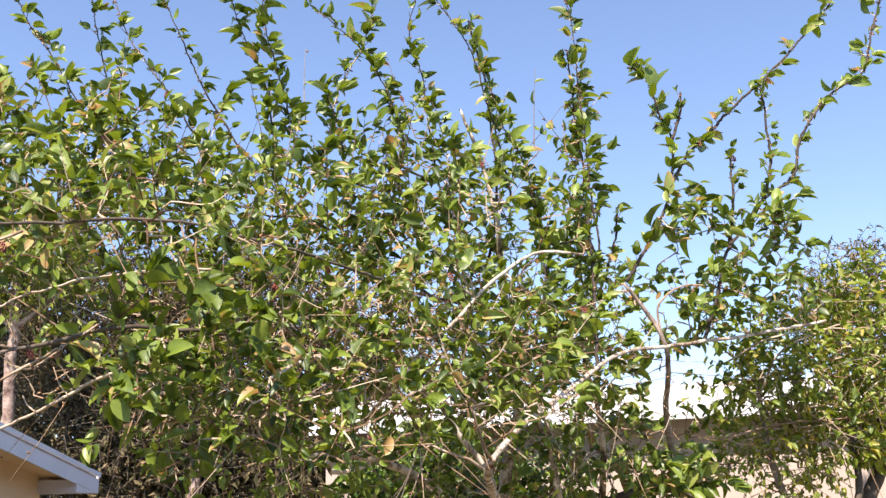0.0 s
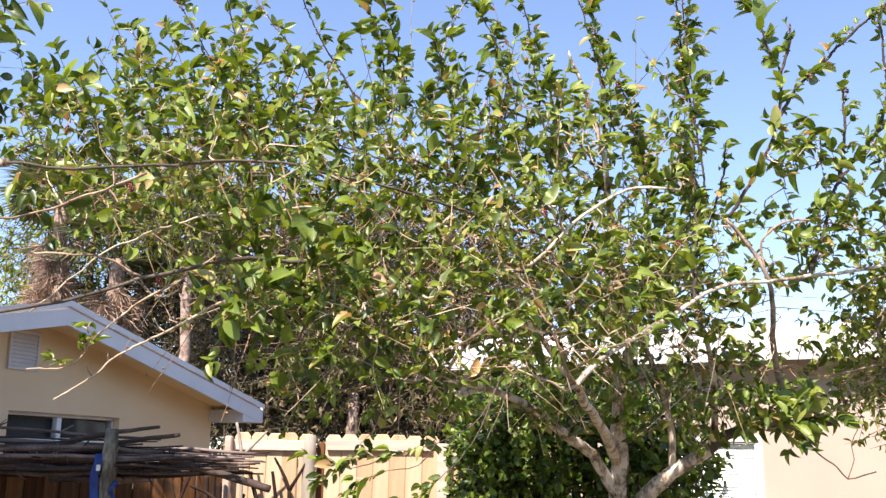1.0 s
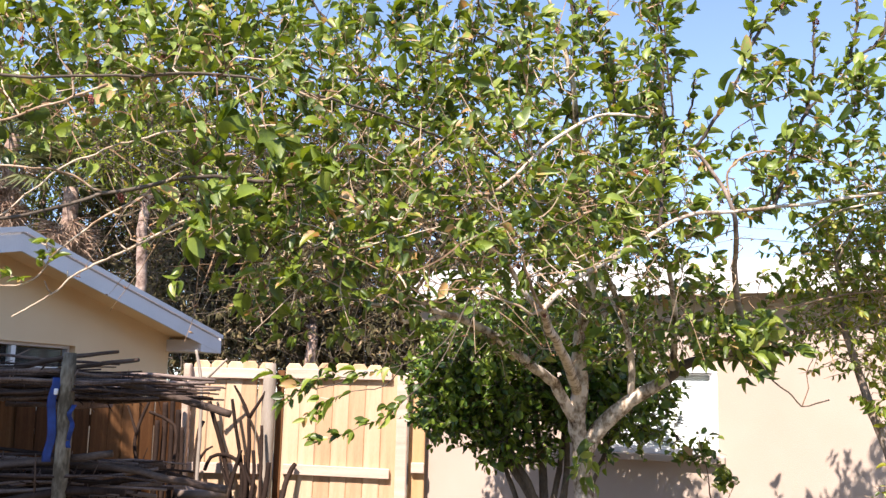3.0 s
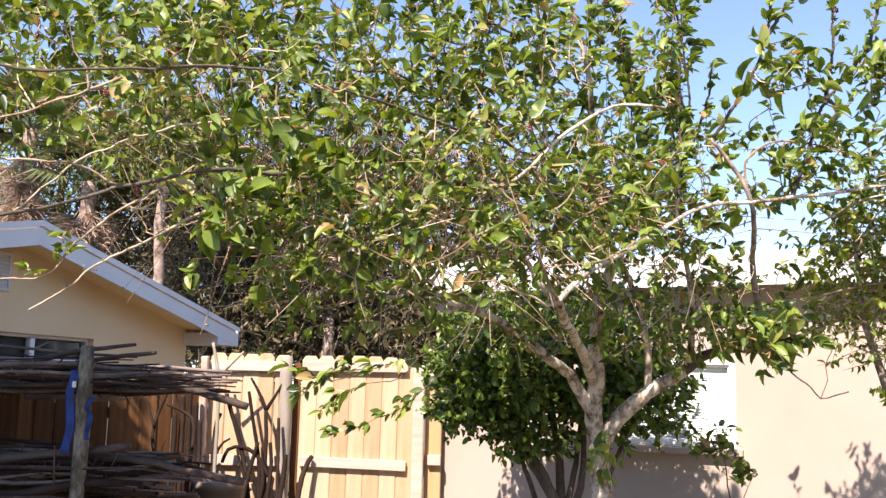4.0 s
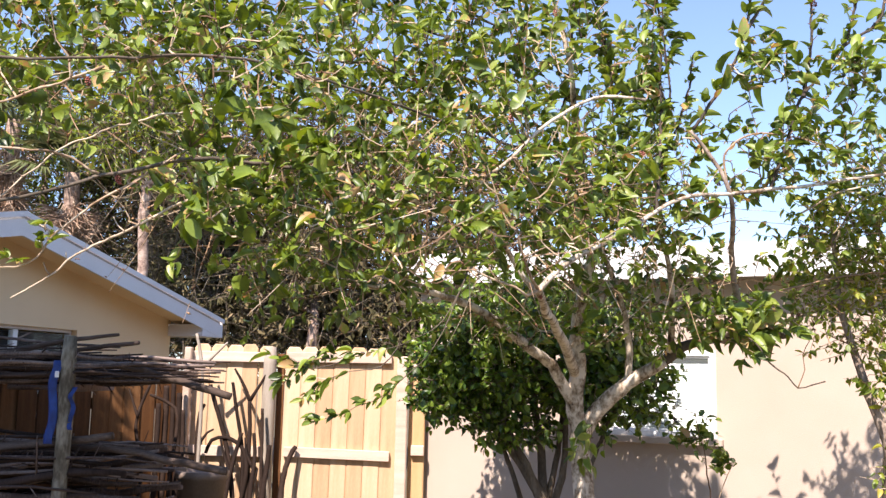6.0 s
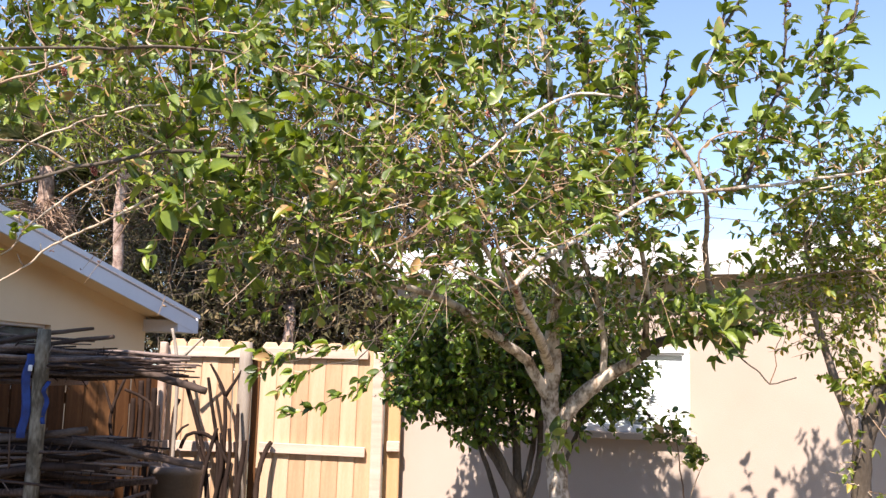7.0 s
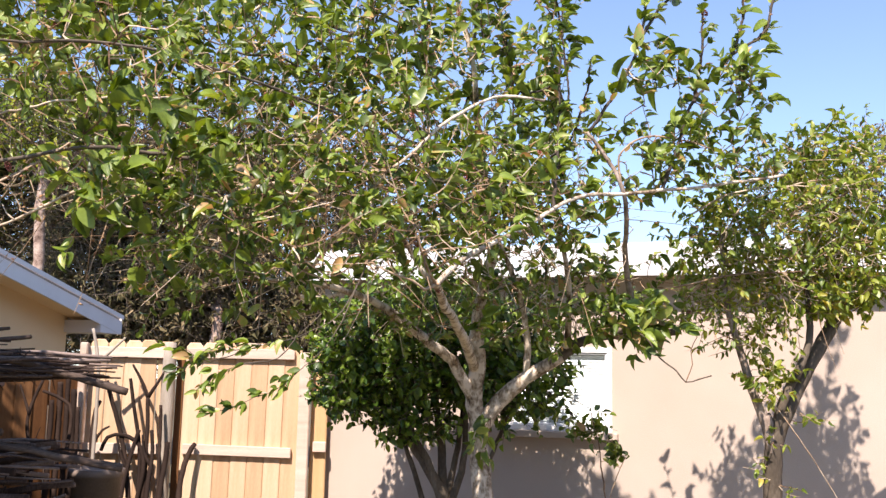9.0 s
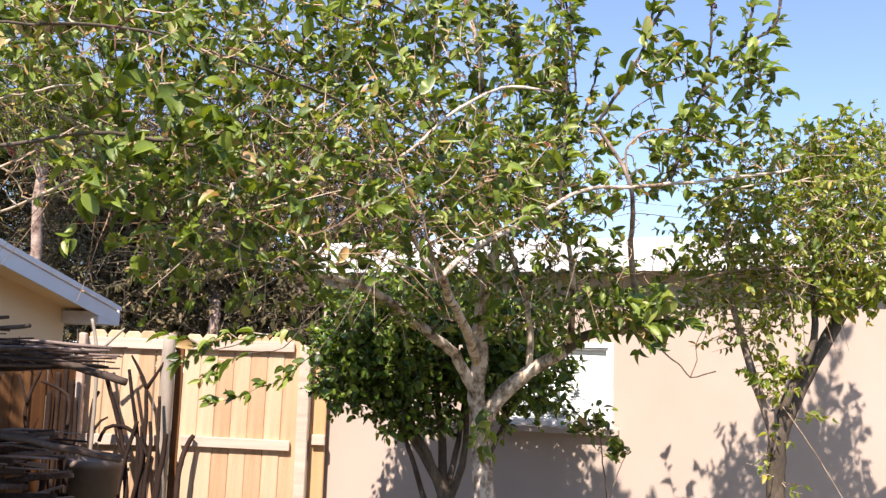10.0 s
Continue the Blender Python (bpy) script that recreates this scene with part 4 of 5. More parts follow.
for k, (pts, size, gap) in enumerate(WANDS):
    tree.wand(pts, size, gap, wood="twig" if k % 4 == 2 else "shoot_bark")
twig = [(-1.20, 3.74, 2.38), (-1.36, 3.72, 2.28), (-1.45, 3.72, 2.21), (-1.55, 3.72, 2.12), (-1.58, 3.72, 2.06), (-1.66, 3.72, 2.01), (-1.81, 3.72, 2.00)]
tree.limb("shoot", twig, 0.0055, 0.0028, "twig", 6, 0.010, 0.02, grow=False)
for k, (dx, dz) in enumerate(((-0.04, 0.05), (0.02, 0.06), (-0.05, 0.03))):
    q = Vector(twig[3 + k])
    tip = q + Vector((dx, 0, dz))
    tree.limb("shoot", [q, q.lerp(tip, 0.5) + Vector((0.01, 0, 0.008)), tip], 0.003, 0.002, "twig", 5, 0.004, 0.015, grow=False)
    tree.tufts([q.lerp(tip, f / 8) for f in range(9)], 0.036, 0.006, (-0.2, 0, 0), 0.0)
twig = [(-0.90, 3.80, 2.33), (-1.05, 3.75, 2.27), (-1.15, 3.72, 2.21), (-1.25, 3.70, 2.15), (-1.36, 3.70, 2.10), (-1.47, 3.70, 2.03), (-1.53, 3.70, 1.97), (-1.67, 3.70, 1.88)]
tree.limb("shoot", twig, 0.0075, 0.0030, "twig", 7, 0.012, 0.016, grow=False, label="bare grey dead twig")
for k, (dx, dz) in ((2, (-0.06, 0.10)), (3, (-0.05, 0.06)), (5, (-0.005, 0.035)), (6, (-0.03, 0.05))):
    q = Vector(twig[k])
    tree.limb("shoot", [q, q + Vector((dx * 0.6, 0, dz * 0.4)), q + Vector((dx, 0, dz))], 0.0036, 0.002, "twig", 5, 0.004, 0.015, grow=False)
for pts, r0, r1 in (([(-0.70, 3.95, 2.74), (-1.0, 3.85, 2.69), (-1.18, 3.75, 2.63), (-1.34, 3.65, 2.55), (-1.45, 3.6, 2.48), (-1.52, 3.55, 2.40), (-1.56, 3.55, 2.36), (-1.72, 3.5, 2.20)], 0.0055, 0.003),
                    ([(-1.33, 3.6, 2.36), (-1.42, 3.55, 2.41), (-1.54, 3.45, 2.41), (-1.72, 3.4, 2.41)], 0.005, 0.004),
                    ([(-0.88, 3.85, 2.58), (-1.02, 3.75, 2.52), (-1.05, 3.7, 2.48), (-1.16, 3.65, 2.40), (-1.26, 3.62, 2.32)], 0.006, 0.003),
                    ([(-1.25, 3.35, 2.71), (-1.42, 3.3, 2.62), (-1.62, 3.25, 2.53), (-1.8, 3.2, 2.50)], 0.005, 0.004)):
    tree.limb("shoot", pts, r0, r1, "twig", 6, 0.03, 0.03)
twig = [(1.62, 5.95, 1.85), (1.68, 5.35, 1.88), (1.73, 5.20, 1.84), (1.81, 5.20, 1.73), (1.91, 5.20, 1.66), (1.96, 5.20, 1.60), (2.04, 5.20, 1.62), (2.11, 5.20, 1.64)]
tree.limb("shoot", twig, 0.008, 0.004, "dark_bark", 7, 0.006, 0.03, grow=False)
tree.limb("shoot", [twig[5], (2.00, 5.2, 1.70), (1.99, 5.2, 1.78), (2.03, 5.2, 1.86)], 0.004, 0.002, "twig", 5, 0.006, 0.03, grow=False)
tree.tufts([Vector((2.00, 5.2, 1.70)), Vector((1.99, 5.2, 1.78)), Vector((2.03, 5.2, 1.86))], 0.055, 0.05, (0.1, 0, -0.3), 0.0)
tree.limb("shoot", [(1.47, 4.75, 2.57), (1.45, 4.75, 2.78), (1.60, 4.75, 2.89), (1.82, 4.75, 2.88), (2.01, 4.75, 2.82), (2.20, 4.75, 2.71)], 0.006, 0.0035, "twig", 6, 0.01, 0.03)
tree.fill((0.20, 3.95, 2.55), (0.35, 0.12, 0.32), 14, 0.20, 0.058, 0.024, bunch=4)
# crown: heart, wings, top, over the trunk, the sparse side, the low side, low hanging sprays
tree.fill((-0.15, 4.20, 2.50), (1.05, 0.34, 0.60), 330, 0.22, 0.050, 0.015, bunch=7, lean=0.95)
tree.fill((-0.55, 3.80, 2.30), (0.55, 0.20, 0.28), 46, 0.22, 0.066, 0.018, bunch=6, lean=0.8)
tree.fill((-1.20, 4.30, 3.00), (1.0, 0.40, 0.34), 100, 0.25, 0.052, 0.017, bunch=6, lean=0.8)
tree.fill((-0.31, 4.65, 3.22), (1.45, 0.35, 0.42), 165, 0.30, 0.056, 0.020, rise=1.2, bunch=6, lean=0.3)
tree.fill((-1.60, 4.30, 3.20), (0.80, 0.30, 0.32), 70, 0.26, 0.066, 0.020, rise=0.9, bunch=6)
tree.fill((0.95, 4.78, 2.46), (0.42, 0.20, 0.24), 58, 0.20, 0.058, 0.019, bunch=6)
tree.fill((0.74, 5.65, 3.10), (0.74, 0.40, 0.66), 64, 0.30, 0.054, 0.020, rise=1.2, bunch=6)
tree.fill((1.50, 5.00, 2.78), (0.55, 0.3, 0.28), 40, 0.24, 0.062, 0.020, rise=1.1, bunch=5)
tree.fill((1.95, 4.75, 2.82), (0.40, 0.2, 0.20), 30, 0.22, 0.062, 0.020, rise=1.1, bunch=5)
tree.fill((1.74, 5.85, 2.17), (0.62, 0.35, 0.28), 56, 0.19, 0.056, 0.022, bunch=5)
tree.fill((0.66, 6.0, 2.24), (0.80, 0.35, 0.30), 44, 0.19, 0.056, 0.022, bunch=5)
tree.fill((-0.5, 4.6, 2.05), (0.60, 0.4, 0.26), 60, 0.19, 0.058, 0.022, bunch=5)
for pts in ([(0.12, 3.80, 2.05), (0.04, 3.77, 1.84), (-0.02, 3.75, 1.72), (-0.127, 3.75, 1.607), (-0.212, 3.75, 1.533), (-0.364, 3.75, 1.462), (-0.493, 3.75, 1.41)],
            [(0.12, 3.80, 2.05), (0.02, 3.77, 1.84), (-0.155, 3.75, 1.736), (-0.354, 3.75, 1.68), (-0.486, 3.75, 1.662), (-0.572, 3.75, 1.61), (-0.623, 3.75, 1.546)],
            [(-0.155, 3.75, 1.736), (-0.218, 3.74, 1.648), (-0.35, 3.73, 1.617), (-0.459, 3.73, 1.569), (-0.543, 3.73, 1.50)],
            [(-0.354, 3.75, 1.68), (-0.43, 3.74, 1.64), (-0.51, 3.73, 1.63), (-0.58, 3.72, 1.67), (-0.635, 3.72, 1.665)]):
    line = tree.limb("shoot", pts, 0.0026, 0.0013, "dark_bark", 5, 0.012, 0.015, grow=False)
    tree.leaves_along(line, 0.52, 0.011, 0.043, (-0.6, 0.0, -0.30), 0.6)
    tree.tufts(line, 0.042, 0.022, (-0.6, 0.0, -0.3), 0.58)
tree.fill((0.35, 5.0, 2.55), (0.7, 0.4, 0.40), 24, 0.24, 0.064, 0.022, bunch=5)
tree.fill((2.02, 4.65, 3.14), (0.20, 0.12, 0.18), 18, 0.15, 0.064, 0.020, rise=0.8, bunch=5)
tree.fill((1.64, 4.72, 3.26), (0.14, 0.10, 0.16), 14, 0.14, 0.064, 0.020, rise=0.8, bunch=5)
tree.fill((1.14, 4.95, 3.45), (0.09, 0.09, 0.70), 30, 0.14, 0.064, 0.020, rise=0.8, bunch=5)
tree.fill((1.06, 6.15, 2.10), (0.50, 0.3, 0.24), 22, 0.19, 0.060, 0.022, bunch=5)
tree.fill((1.36, 5.85, 2.02), (0.34, 0.20, 0.24), 22, 0.16, 0.062, 0.022, bunch=4)
tree.fill((0.95, 5.72, 2.50), (0.66, 0.22, 0.32), 46, 0.24, 0.064, 0.022, bunch=5)
tree.fill((0.32, 5.45, 1.93), (0.32, 0.10, 0.10), 22, 0.13, 0.052, 0.020, bunch=4)
tree.fill((0.80, 5.8, 1.86), (0.50, 0.2, 0.20), 10, 0.15, 0.060, 0.022, bunch=5)
tree.fill((-1.55, 4.60, 3.44), (1.0, 0.35, 0.34), 80, 0.27, 0.060, 0.022, rise=1.2, bunch=5)
tree.fill((0.88, 6.00, 1.20), (0.08, 0.08, 0.11), 5, 0.12, 0.080, 0.028, rise=-0.1, bare=0.4, bunch=3)
tree.fill((1.66, 5.30, 1.96), (0.26, 0.16, 0.12), 40, 0.12, 0.074, 0.022, rise=0.3, bunch=5)
tree.fill((-0.93, 3.45, 2.25), (0.16, 0.12, 0.10), 6, 0.12, 0.078, 0.022, bunch=5)
tree.fill((-0.80, 3.45, 2.52), (0.16, 0.12, 0.12), 6, 0.12, 0.078, 0.022, bunch=5)
tree.fill((-0.3, 4.35, 2.50), (1.3, 0.4, 0.55), 270, 0.34, 0.07, 9.0, rise=0.2, thick=0.0028, lean=0.9)
tree.fill((-1.0, 3.35, 2.74), (0.75, 0.16, 0.13), 34, 0.18, 0.050, 0.020, bunch=4)
tree.fill((0.45, 5.0, 2.45), (0.5, 0.3, 0.34), 40, 0.20, 0.052, 0.018, bunch=6, lean=0.6)
tree.fill((0.10, 5.2, 2.85), (0.7, 0.3, 0.28), 24, 0.22, 0.052, 0.018, bunch=6)
tree.fill((0.10, 4.85, 3.14), (0.48, 0.25, 0.26), 36, 0.24, 0.058, 0.018, bunch=6)
tree.fill((0.8, 4.9, 2.35), (0.9, 0.4, 0.45), 90, 0.30, 0.07, 9.0, rise=0.2, thick=0.0028)
tree.fill((-0.2, 4.9, 3.5), (1.6, 0.4, 0.40), 40, 0.45, 0.06, 0.10, rise=1.5, thick=0.0034)
# unseen foliage added out of view on the left, to shade the rack and side fence
tree.fill((-3.25, 4.7, 3.0), (0.45, 0.7, 0.50), 200, 0.22, 0.075, 0.022, step=0.05)
tree.fill((-3.45, 4.2, 3.95), (0.90, 0.90, 0.42), 900, 0.30, 0.12, 0.024, step=0.06)
tree.fill((-4.0, 5.40, 3.95), (0.45, 0.55, 0.4), 330, 0.30, 0.12, 0.024, step=0.06)
tree.fill((-1.75, 3.95, 2.72), (0.26, 0.2, 0.16), 16, 0.20, 0.062, 0.022, bunch=5)
# more unseen foliage, placed to darken the side fence
tree.fill((-4.3, 5.3, 3.5), (0.75, 0.9, 0.50), 500, 0.30, 0.12, 0.024, step=0.06)
MUL = tree.finish("mulberry_leaf", 280, 0.78, near=True, droop=0.85, large=0.24, keep=0.78)
berry = Geo()
for i in range(22):
    a, h = i * 2.4, i / 21
    rr = 0.0065 * math.sin(math.pi * (0.12 + 0.8 * h))
    c = Vector((rr * math.cos(a), rr * math.sin(a), -0.026 * h))
    berry.add([c + Vector(d) * 0.0036 for d in ((1, 0, 0), (0, 1, 0), (-1, 0, 0), (0, -1, 0), (0, 0, 1), (0, 0, -1))],
              [(0, 1, 4), (1, 2, 4), (2, 3, 4), (3, 0, 4), (1, 0, 5), (2, 1, 5), (3, 2, 5), (0, 3, 5)])
berry = berry.mesh("berry", "berry", True)
rb = random.Random(8)
for i in range(90):
    k = Vector(rb.choice(tree.nodes))
    part("berry", berry, "berry", MUL, "ripening red mulberry" if i == 0 else "", at=Matrix.Translation(k - tree.base - Vector((0, 0, 0.004))) @ pose(0, 0, 0, rb.uniform(-40, 40), rb.uniform(-40, 40), 0) @ Matrix.Scale(rb.uniform(0.9, 1.8), 4))


# the small unripe ones and dry catkins, past counting
rg = np.random.default_rng(12)
bud = np.array([(0, 0, 0), (0.35, 0.2, 0.16), (0.35, -0.24, 0.1), (0.4, 0.02, -0.26), (1, 0, 0)])
places = np.array([tree.nodes[i] for i in rg.integers(0, len(tree.nodes), 9000)]) - np.array(tree.base)
turns = leaf_frames(rg.normal(0, 1, places.shape) + np.array([0, 0, -0.3]), rg, 1.0)
g = Geo()
g.v = (np.einsum("nij,nkj->nki", turns, np.repeat(bud[None], len(places), 0)) * rg.uniform(0.009, 0.026, (len(places), 1, 1)) + places[:, None, :]).reshape(-1, 3).tolist()
g.f = [tuple(5 * n + i for i in f) for n in range(len(places)) for f in ((0, 1, 2), (0, 2, 3), (0, 3, 1), (4, 2, 1), (4, 3, 2), (4, 1, 3))]
tagged(part("unripe_fruit", g, "catkin", MUL, "small tan unripe fruit and dry catkins", True), kind="stuff")


# ---- dark citrus behind the mulberry ----
tree = Tree("citrus_tree", (0.86, 7.0, -0.03), "dense dark green citrus tree with several leaning stems", "tree", 21)
for pts, r0, r1 in (([(0.86, 7.0, -0.03), (0.84, 7.0, 0.45), (0.76, 7.0, 0.76), (0.58, 7.0, 1.07), (0.37, 6.95, 1.32), (0.15, 6.9, 1.6)], 0.062, 0.026),
                    ([(0.84, 7.0, 0.3), (0.78, 7.02, 0.8), (0.76, 7.05, 1.1), (0.70, 7.05, 1.5), (0.66, 7.05, 1.9)], 0.046, 0.02),
                    ([(0.82, 7.0, 0.5), (0.68, 6.96, 0.95), (0.52, 6.93, 1.22), (0.44, 6.9, 1.6)], 0.036, 0.016),
                    ([(0.80, 7.0, 0.62), (0.90, 6.98, 0.92), (0.93, 6.97, 1.2), (0.90, 6.95, 1.6)], 0.034, 0.015),
                    ([(0.80, 7.02, 0.7), (0.88, 7.05, 1.1), (0.95, 7.05, 1.5), (1.1, 7.05, 1.85)], 0.028, 0.012),
                    ([(0.88, 7.0, 0.2), (1.08, 6.95, 0.9), (1.20, 6.95, 1.25), (1.38, 6.9, 1.6)], 0.026, 0.012),
                    ([(0.86, 7.0, 0.05), (0.68, 7.1, 0.6), (0.5, 7.15, 1.1), (0.3, 7.2, 1.6)], 0.03, 0.012)):
    tree.limb("stem", pts, r0, r1, "dark_bark", 9, 0.015)
tree.fill((0.55, 6.95, 1.78), (0.78, 0.5, 0.44), 900, 0.15, 0.064, 0.018, (0.05, 0, -0.1), 0.3, 0.003, 0.2)
tree.fill((0.15, 6.9, 1.62), (0.42, 0.35, 0.26), 330, 0.13, 0.062, 0.018, (0, 0, -0.15), 0.0, 0.003, 0.2)
tree.fill((0.50, 7.05, 2.12), (0.62, 0.35, 0.26), 300, 0.14, 0.060, 0.018, (0.05, 0, -0.1), 0.3, 0.003, 0.2)
tree.fill((0.14, 6.8, 1.43), (0.34, 0.25, 0.11), 110, 0.12, 0.060, 0.018, (0, 0, -0.15), 0.0, 0.003, 0.2)
tree.fill((0.56, 6.9, 1.27), (0.36, 0.25, 0.13), 130, 0.12, 0.058, 0.018, (0, 0, -0.15), 0.0, 0.003, 0.2)
tree.fill((1.22, 6.85, 1.60), (0.48, 0.4, 0.32), 420, 0.15, 0.062, 0.018, (0.05, 0, -0.1), 0.2, 0.003, 0.2)
tree.fill((1.80, 6.70, 1.28), (0.20, 0.15, 0.22), 11, 0.14, 0.060, 0.026, (0.05, 0, -0.1), 0.2, 0.003, 0.3)
tree.fill((1.30, 6.95, 1.98), (0.42, 0.3, 0.26), 170, 0.14, 0.060, 0.020, (0.05, 0, -0.1), 0.3, 0.003, 0.2)
tree.finish("citrus_leaf", slim=1.0, twig_mat="dark_bark", droop=0.9)


# ---- thin sapling by the wall ----
tree = Tree("sapling", (1.90, 6.5, -0.03), "thin sapling with pale green leaves by the wall", "sapling", 51)
tree.limb("stem", [(1.90, 6.5, -0.03), (1.88, 6.5, 0.5), (1.84, 6.5, 0.95), (1.76, 6.5, 1.28), (1.73, 6.5, 1.42)], 0.008, 0.003, "twig", 6, 0.02, 0.03)
tree.limb("stem", [(1.86, 6.5, 0.75), (1.92, 6.48, 0.95), (1.98, 6.45, 1.10)], 0.005, 0.002, "twig", 6, 0.01, 0.03)
tree.fill((1.73, 6.5, 1.28), (0.07, 0.05, 0.10), 12, 0.05, 0.066, 0.03, (0, 0, -0.1), 0.3, 0.002, bunch=3)
tree.fill((1.92, 6.47, 1.10), (0.09, 0.06, 0.07), 9, 0.06, 0.060, 0.03, (0, 0, -0.1), 0.3, 0.002, bunch=3)
tree.finish("mulberry_leaf", slim=0.9)


# ---- fruit tree before the beige wall ----
tree = Tree("fruit_tree", (2.68, 5.62, -0.03), "small fruit tree with yellow-green leaves before the beige wall", "tree", 31)
for pts, r0, r1, bark in (([(2.66, 5.62, -0.03), (2.63, 5.6, 0.5), (2.61, 5.55, 0.93), (2.60, 5.52, 1.14), (2.585, 5.5, 1.30), (2.55, 5.48, 1.42)], 0.086, 0.034, "tan_bark"),
                          ([(2.63, 5.58, 0.70), (2.61, 5.54, 1.0), (2.615, 5.5, 1.24), (2.68, 5.5, 1.42), (2.83, 5.5, 1.71), (3.00, 5.5, 1.98), (3.14, 5.52, 2.14), (3.36, 5.55, 2.24), (3.75, 5.55, 2.30)], 0.064, 0.028, "dark_bark"),
                          ([(2.61, 5.5, 1.12), (2.55, 5.48, 1.36), (2.47, 5.48, 1.57), (2.41, 5.5, 1.80), (2.33, 5.5, 2.09), (2.30, 5.5, 2.5)], 0.036, 0.012, "tan_bark"),
                          ([(2.61, 5.5, 1.26), (2.64, 5.44, 1.50), (2.74, 5.40, 1.72), (2.80, 5.38, 1.95), (2.76, 5.4, 2.4)], 0.036, 0.012, "dark_bark"),
                          ([(2.97, 5.5, 1.94), (3.02, 5.46, 2.3), (3.0, 5.4, 2.7)], 0.024, 0.008, "dark_bark")):
    tree.limb("limb" if r0 < 0.06 else "trunk", pts, r0, r1, bark, 11, 0.009)
tree.fill((2.32, 5.40, 2.46), (0.34, 0.30, 0.34), 80, 0.17, 0.048, 0.024, (0.1, 0, -0.35), 0.2, 0.003, bunch=3)
tree.fill((2.74, 5.45, 2.54), (0.58, 0.45, 0.56), 400, 0.18, 0.052, 0.022, (0.1, 0, -0.35), 0.2, 0.003, bunch=3)
tree.fill((3.02, 5.42, 2.98), (0.34, 0.30, 0.20), 100, 0.16, 0.054, 0.022, (0.1, 0, -0.2), 0.3, 0.003, bunch=3)
tree.fill((3.05, 5.40, 2.36), (0.30, 0.35, 0.34), 170, 0.17, 0.058, 0.022, (0.1, 0, -0.35), 0.2, 0.003, bunch=3)
tree.fill((2.42, 5.50, 2.05), (0.36, 0.3, 0.26), 130, 0.18, 0.05, 0.028, (0, 0, -0.4), 0.1, 0.003)
tree.fill((2.52, 5.40, 1.62), (0.16, 0.10, 0.16), 22, 0.10, 0.060, 0.024, (0, 0, -0.3), 0.1, 0.002, bunch=3)
tree.fill((2.66, 5.42, 1.20), (0.20, 0.12, 0.34), 14, 0.13, 0.055, 0.030, (0, 0, -0.3), 0.3, 0.003)
tree.fill((2.75, 5.2, 2.30), (0.45, 0.15, 0.40), 46, 0.24, 0.05, 9.0, (0, 0, 0), 0.1, 0.0032)
tree.limb("shoot", [(2.50, 5.55, 1.62), (2.62, 5.35, 1.40), (2.78, 5.25, 1.1), (2.9, 5.2, 0.85)], 0.004, 0.002, "twig", 5, 0.01, 0.04, grow=False)
for pts in ([(2.03, 5.30, 2.58), (2.23, 5.20, 2.69), (2.57, 5.20, 2.76), (3.16, 5.20, 2.76)], [(2.23, 5.30, 2.43), (2.33, 5.20, 2.64), (2.75, 5.20, 2.80), (3.06, 5.20, 2.80)], [(1.93, 5.30, 2.15), (2.33, 5.20, 2.23), (2.70, 5.20, 2.26), (3.14, 5.20, 2.31)]):
    tree.limb("shoot", pts, 0.006, 0.0035, "twig", 6, 0.012, 0.04, grow=False)
tree.limb("shoot", [(2.30, 5.5, 2.32), (2.48, 5.32, 2.33), (2.80, 5.3, 2.36), (3.15, 5.28, 2.38)], 0.007, 0.003, "twig", 5, 0.01, 0.05, grow=False)
tree.finish("olive_leaf", slim=0.75, droop=0.9, twig_mat="twig")


# ---- trees beyond the fence ----
def far_tree(base, trunk, fills, seed, label, leaf, mat="dark_leaf"):
    t = Tree("tree", base, label, "tree", seed, "trees beyond the fence")
    for pts, r0, r1 in trunk:
        t.limb("trunk" if pts[0][2] < 0.1 else "limb", pts, r0, r1, "palm_bark", 9, 0.05, 0.2)
    for c, rad, n in fills:
        t.fill(c, rad, int(n * 1.9), 0.7, leaf, 0.15 * leaf, (0, 0, -0.3), 0.3, 0.010, 0.1, 0.10)
    return t.finish(mat, slim=0.7, twig_mat="dark_bark", droop=1.0, far=True)


far_tree((-4.6, 17.5, 0), [([(-4.6, 17.5, 0), (-4.5, 17.5, 1.5), (-4.3, 17.4, 2.9), (-4.2, 17.3, 5.2)], 0.14, 0.05), ([(-4.5, 17.5, 1.6), (-3.9, 17.3, 2.6), (-3.4, 17.2, 4.0)], 0.07, 0.03)],
         [((-3.6, 17.3, 2.3), (2.2, 0.8, 0.5), 260), ((-4.2, 17.3, 3.0), (1.7, 1.0, 1.4), 480), ((-4.0, 17.4, 5.0), (1.5, 1.0, 1.4), 300)], 41, "dark brownish leafy tree behind the fence", 0.14)
far_tree((-2.3, 16.6, 0), [([(-2.3, 16.6, 0), (-2.3, 16.6, 1.2), (-2.22, 16.6, 2.5), (-2.3, 17.0, 3.2), (-2.2, 17.2, 4.4)], 0.14, 0.06), ([(-2.25, 16.7, 2.7), (-2.8, 17.2, 3.2), (-3.0, 17.3, 4.0)], 0.05, 0.02)],
         [((-2.3, 16.5, 3.55), (0.9, 0.5, 0.45), 110), ((-2.5, 17.3, 3.1), (1.6, 0.9, 1.1), 380), ((-1.2, 17.3, 2.5), (1.6, 0.9, 0.7), 380), ((-2.2, 17.2, 4.8), (1.3, 0.9, 1.0), 230)], 42, "dark leafy tree with a pale trunk behind the fence", 0.14)
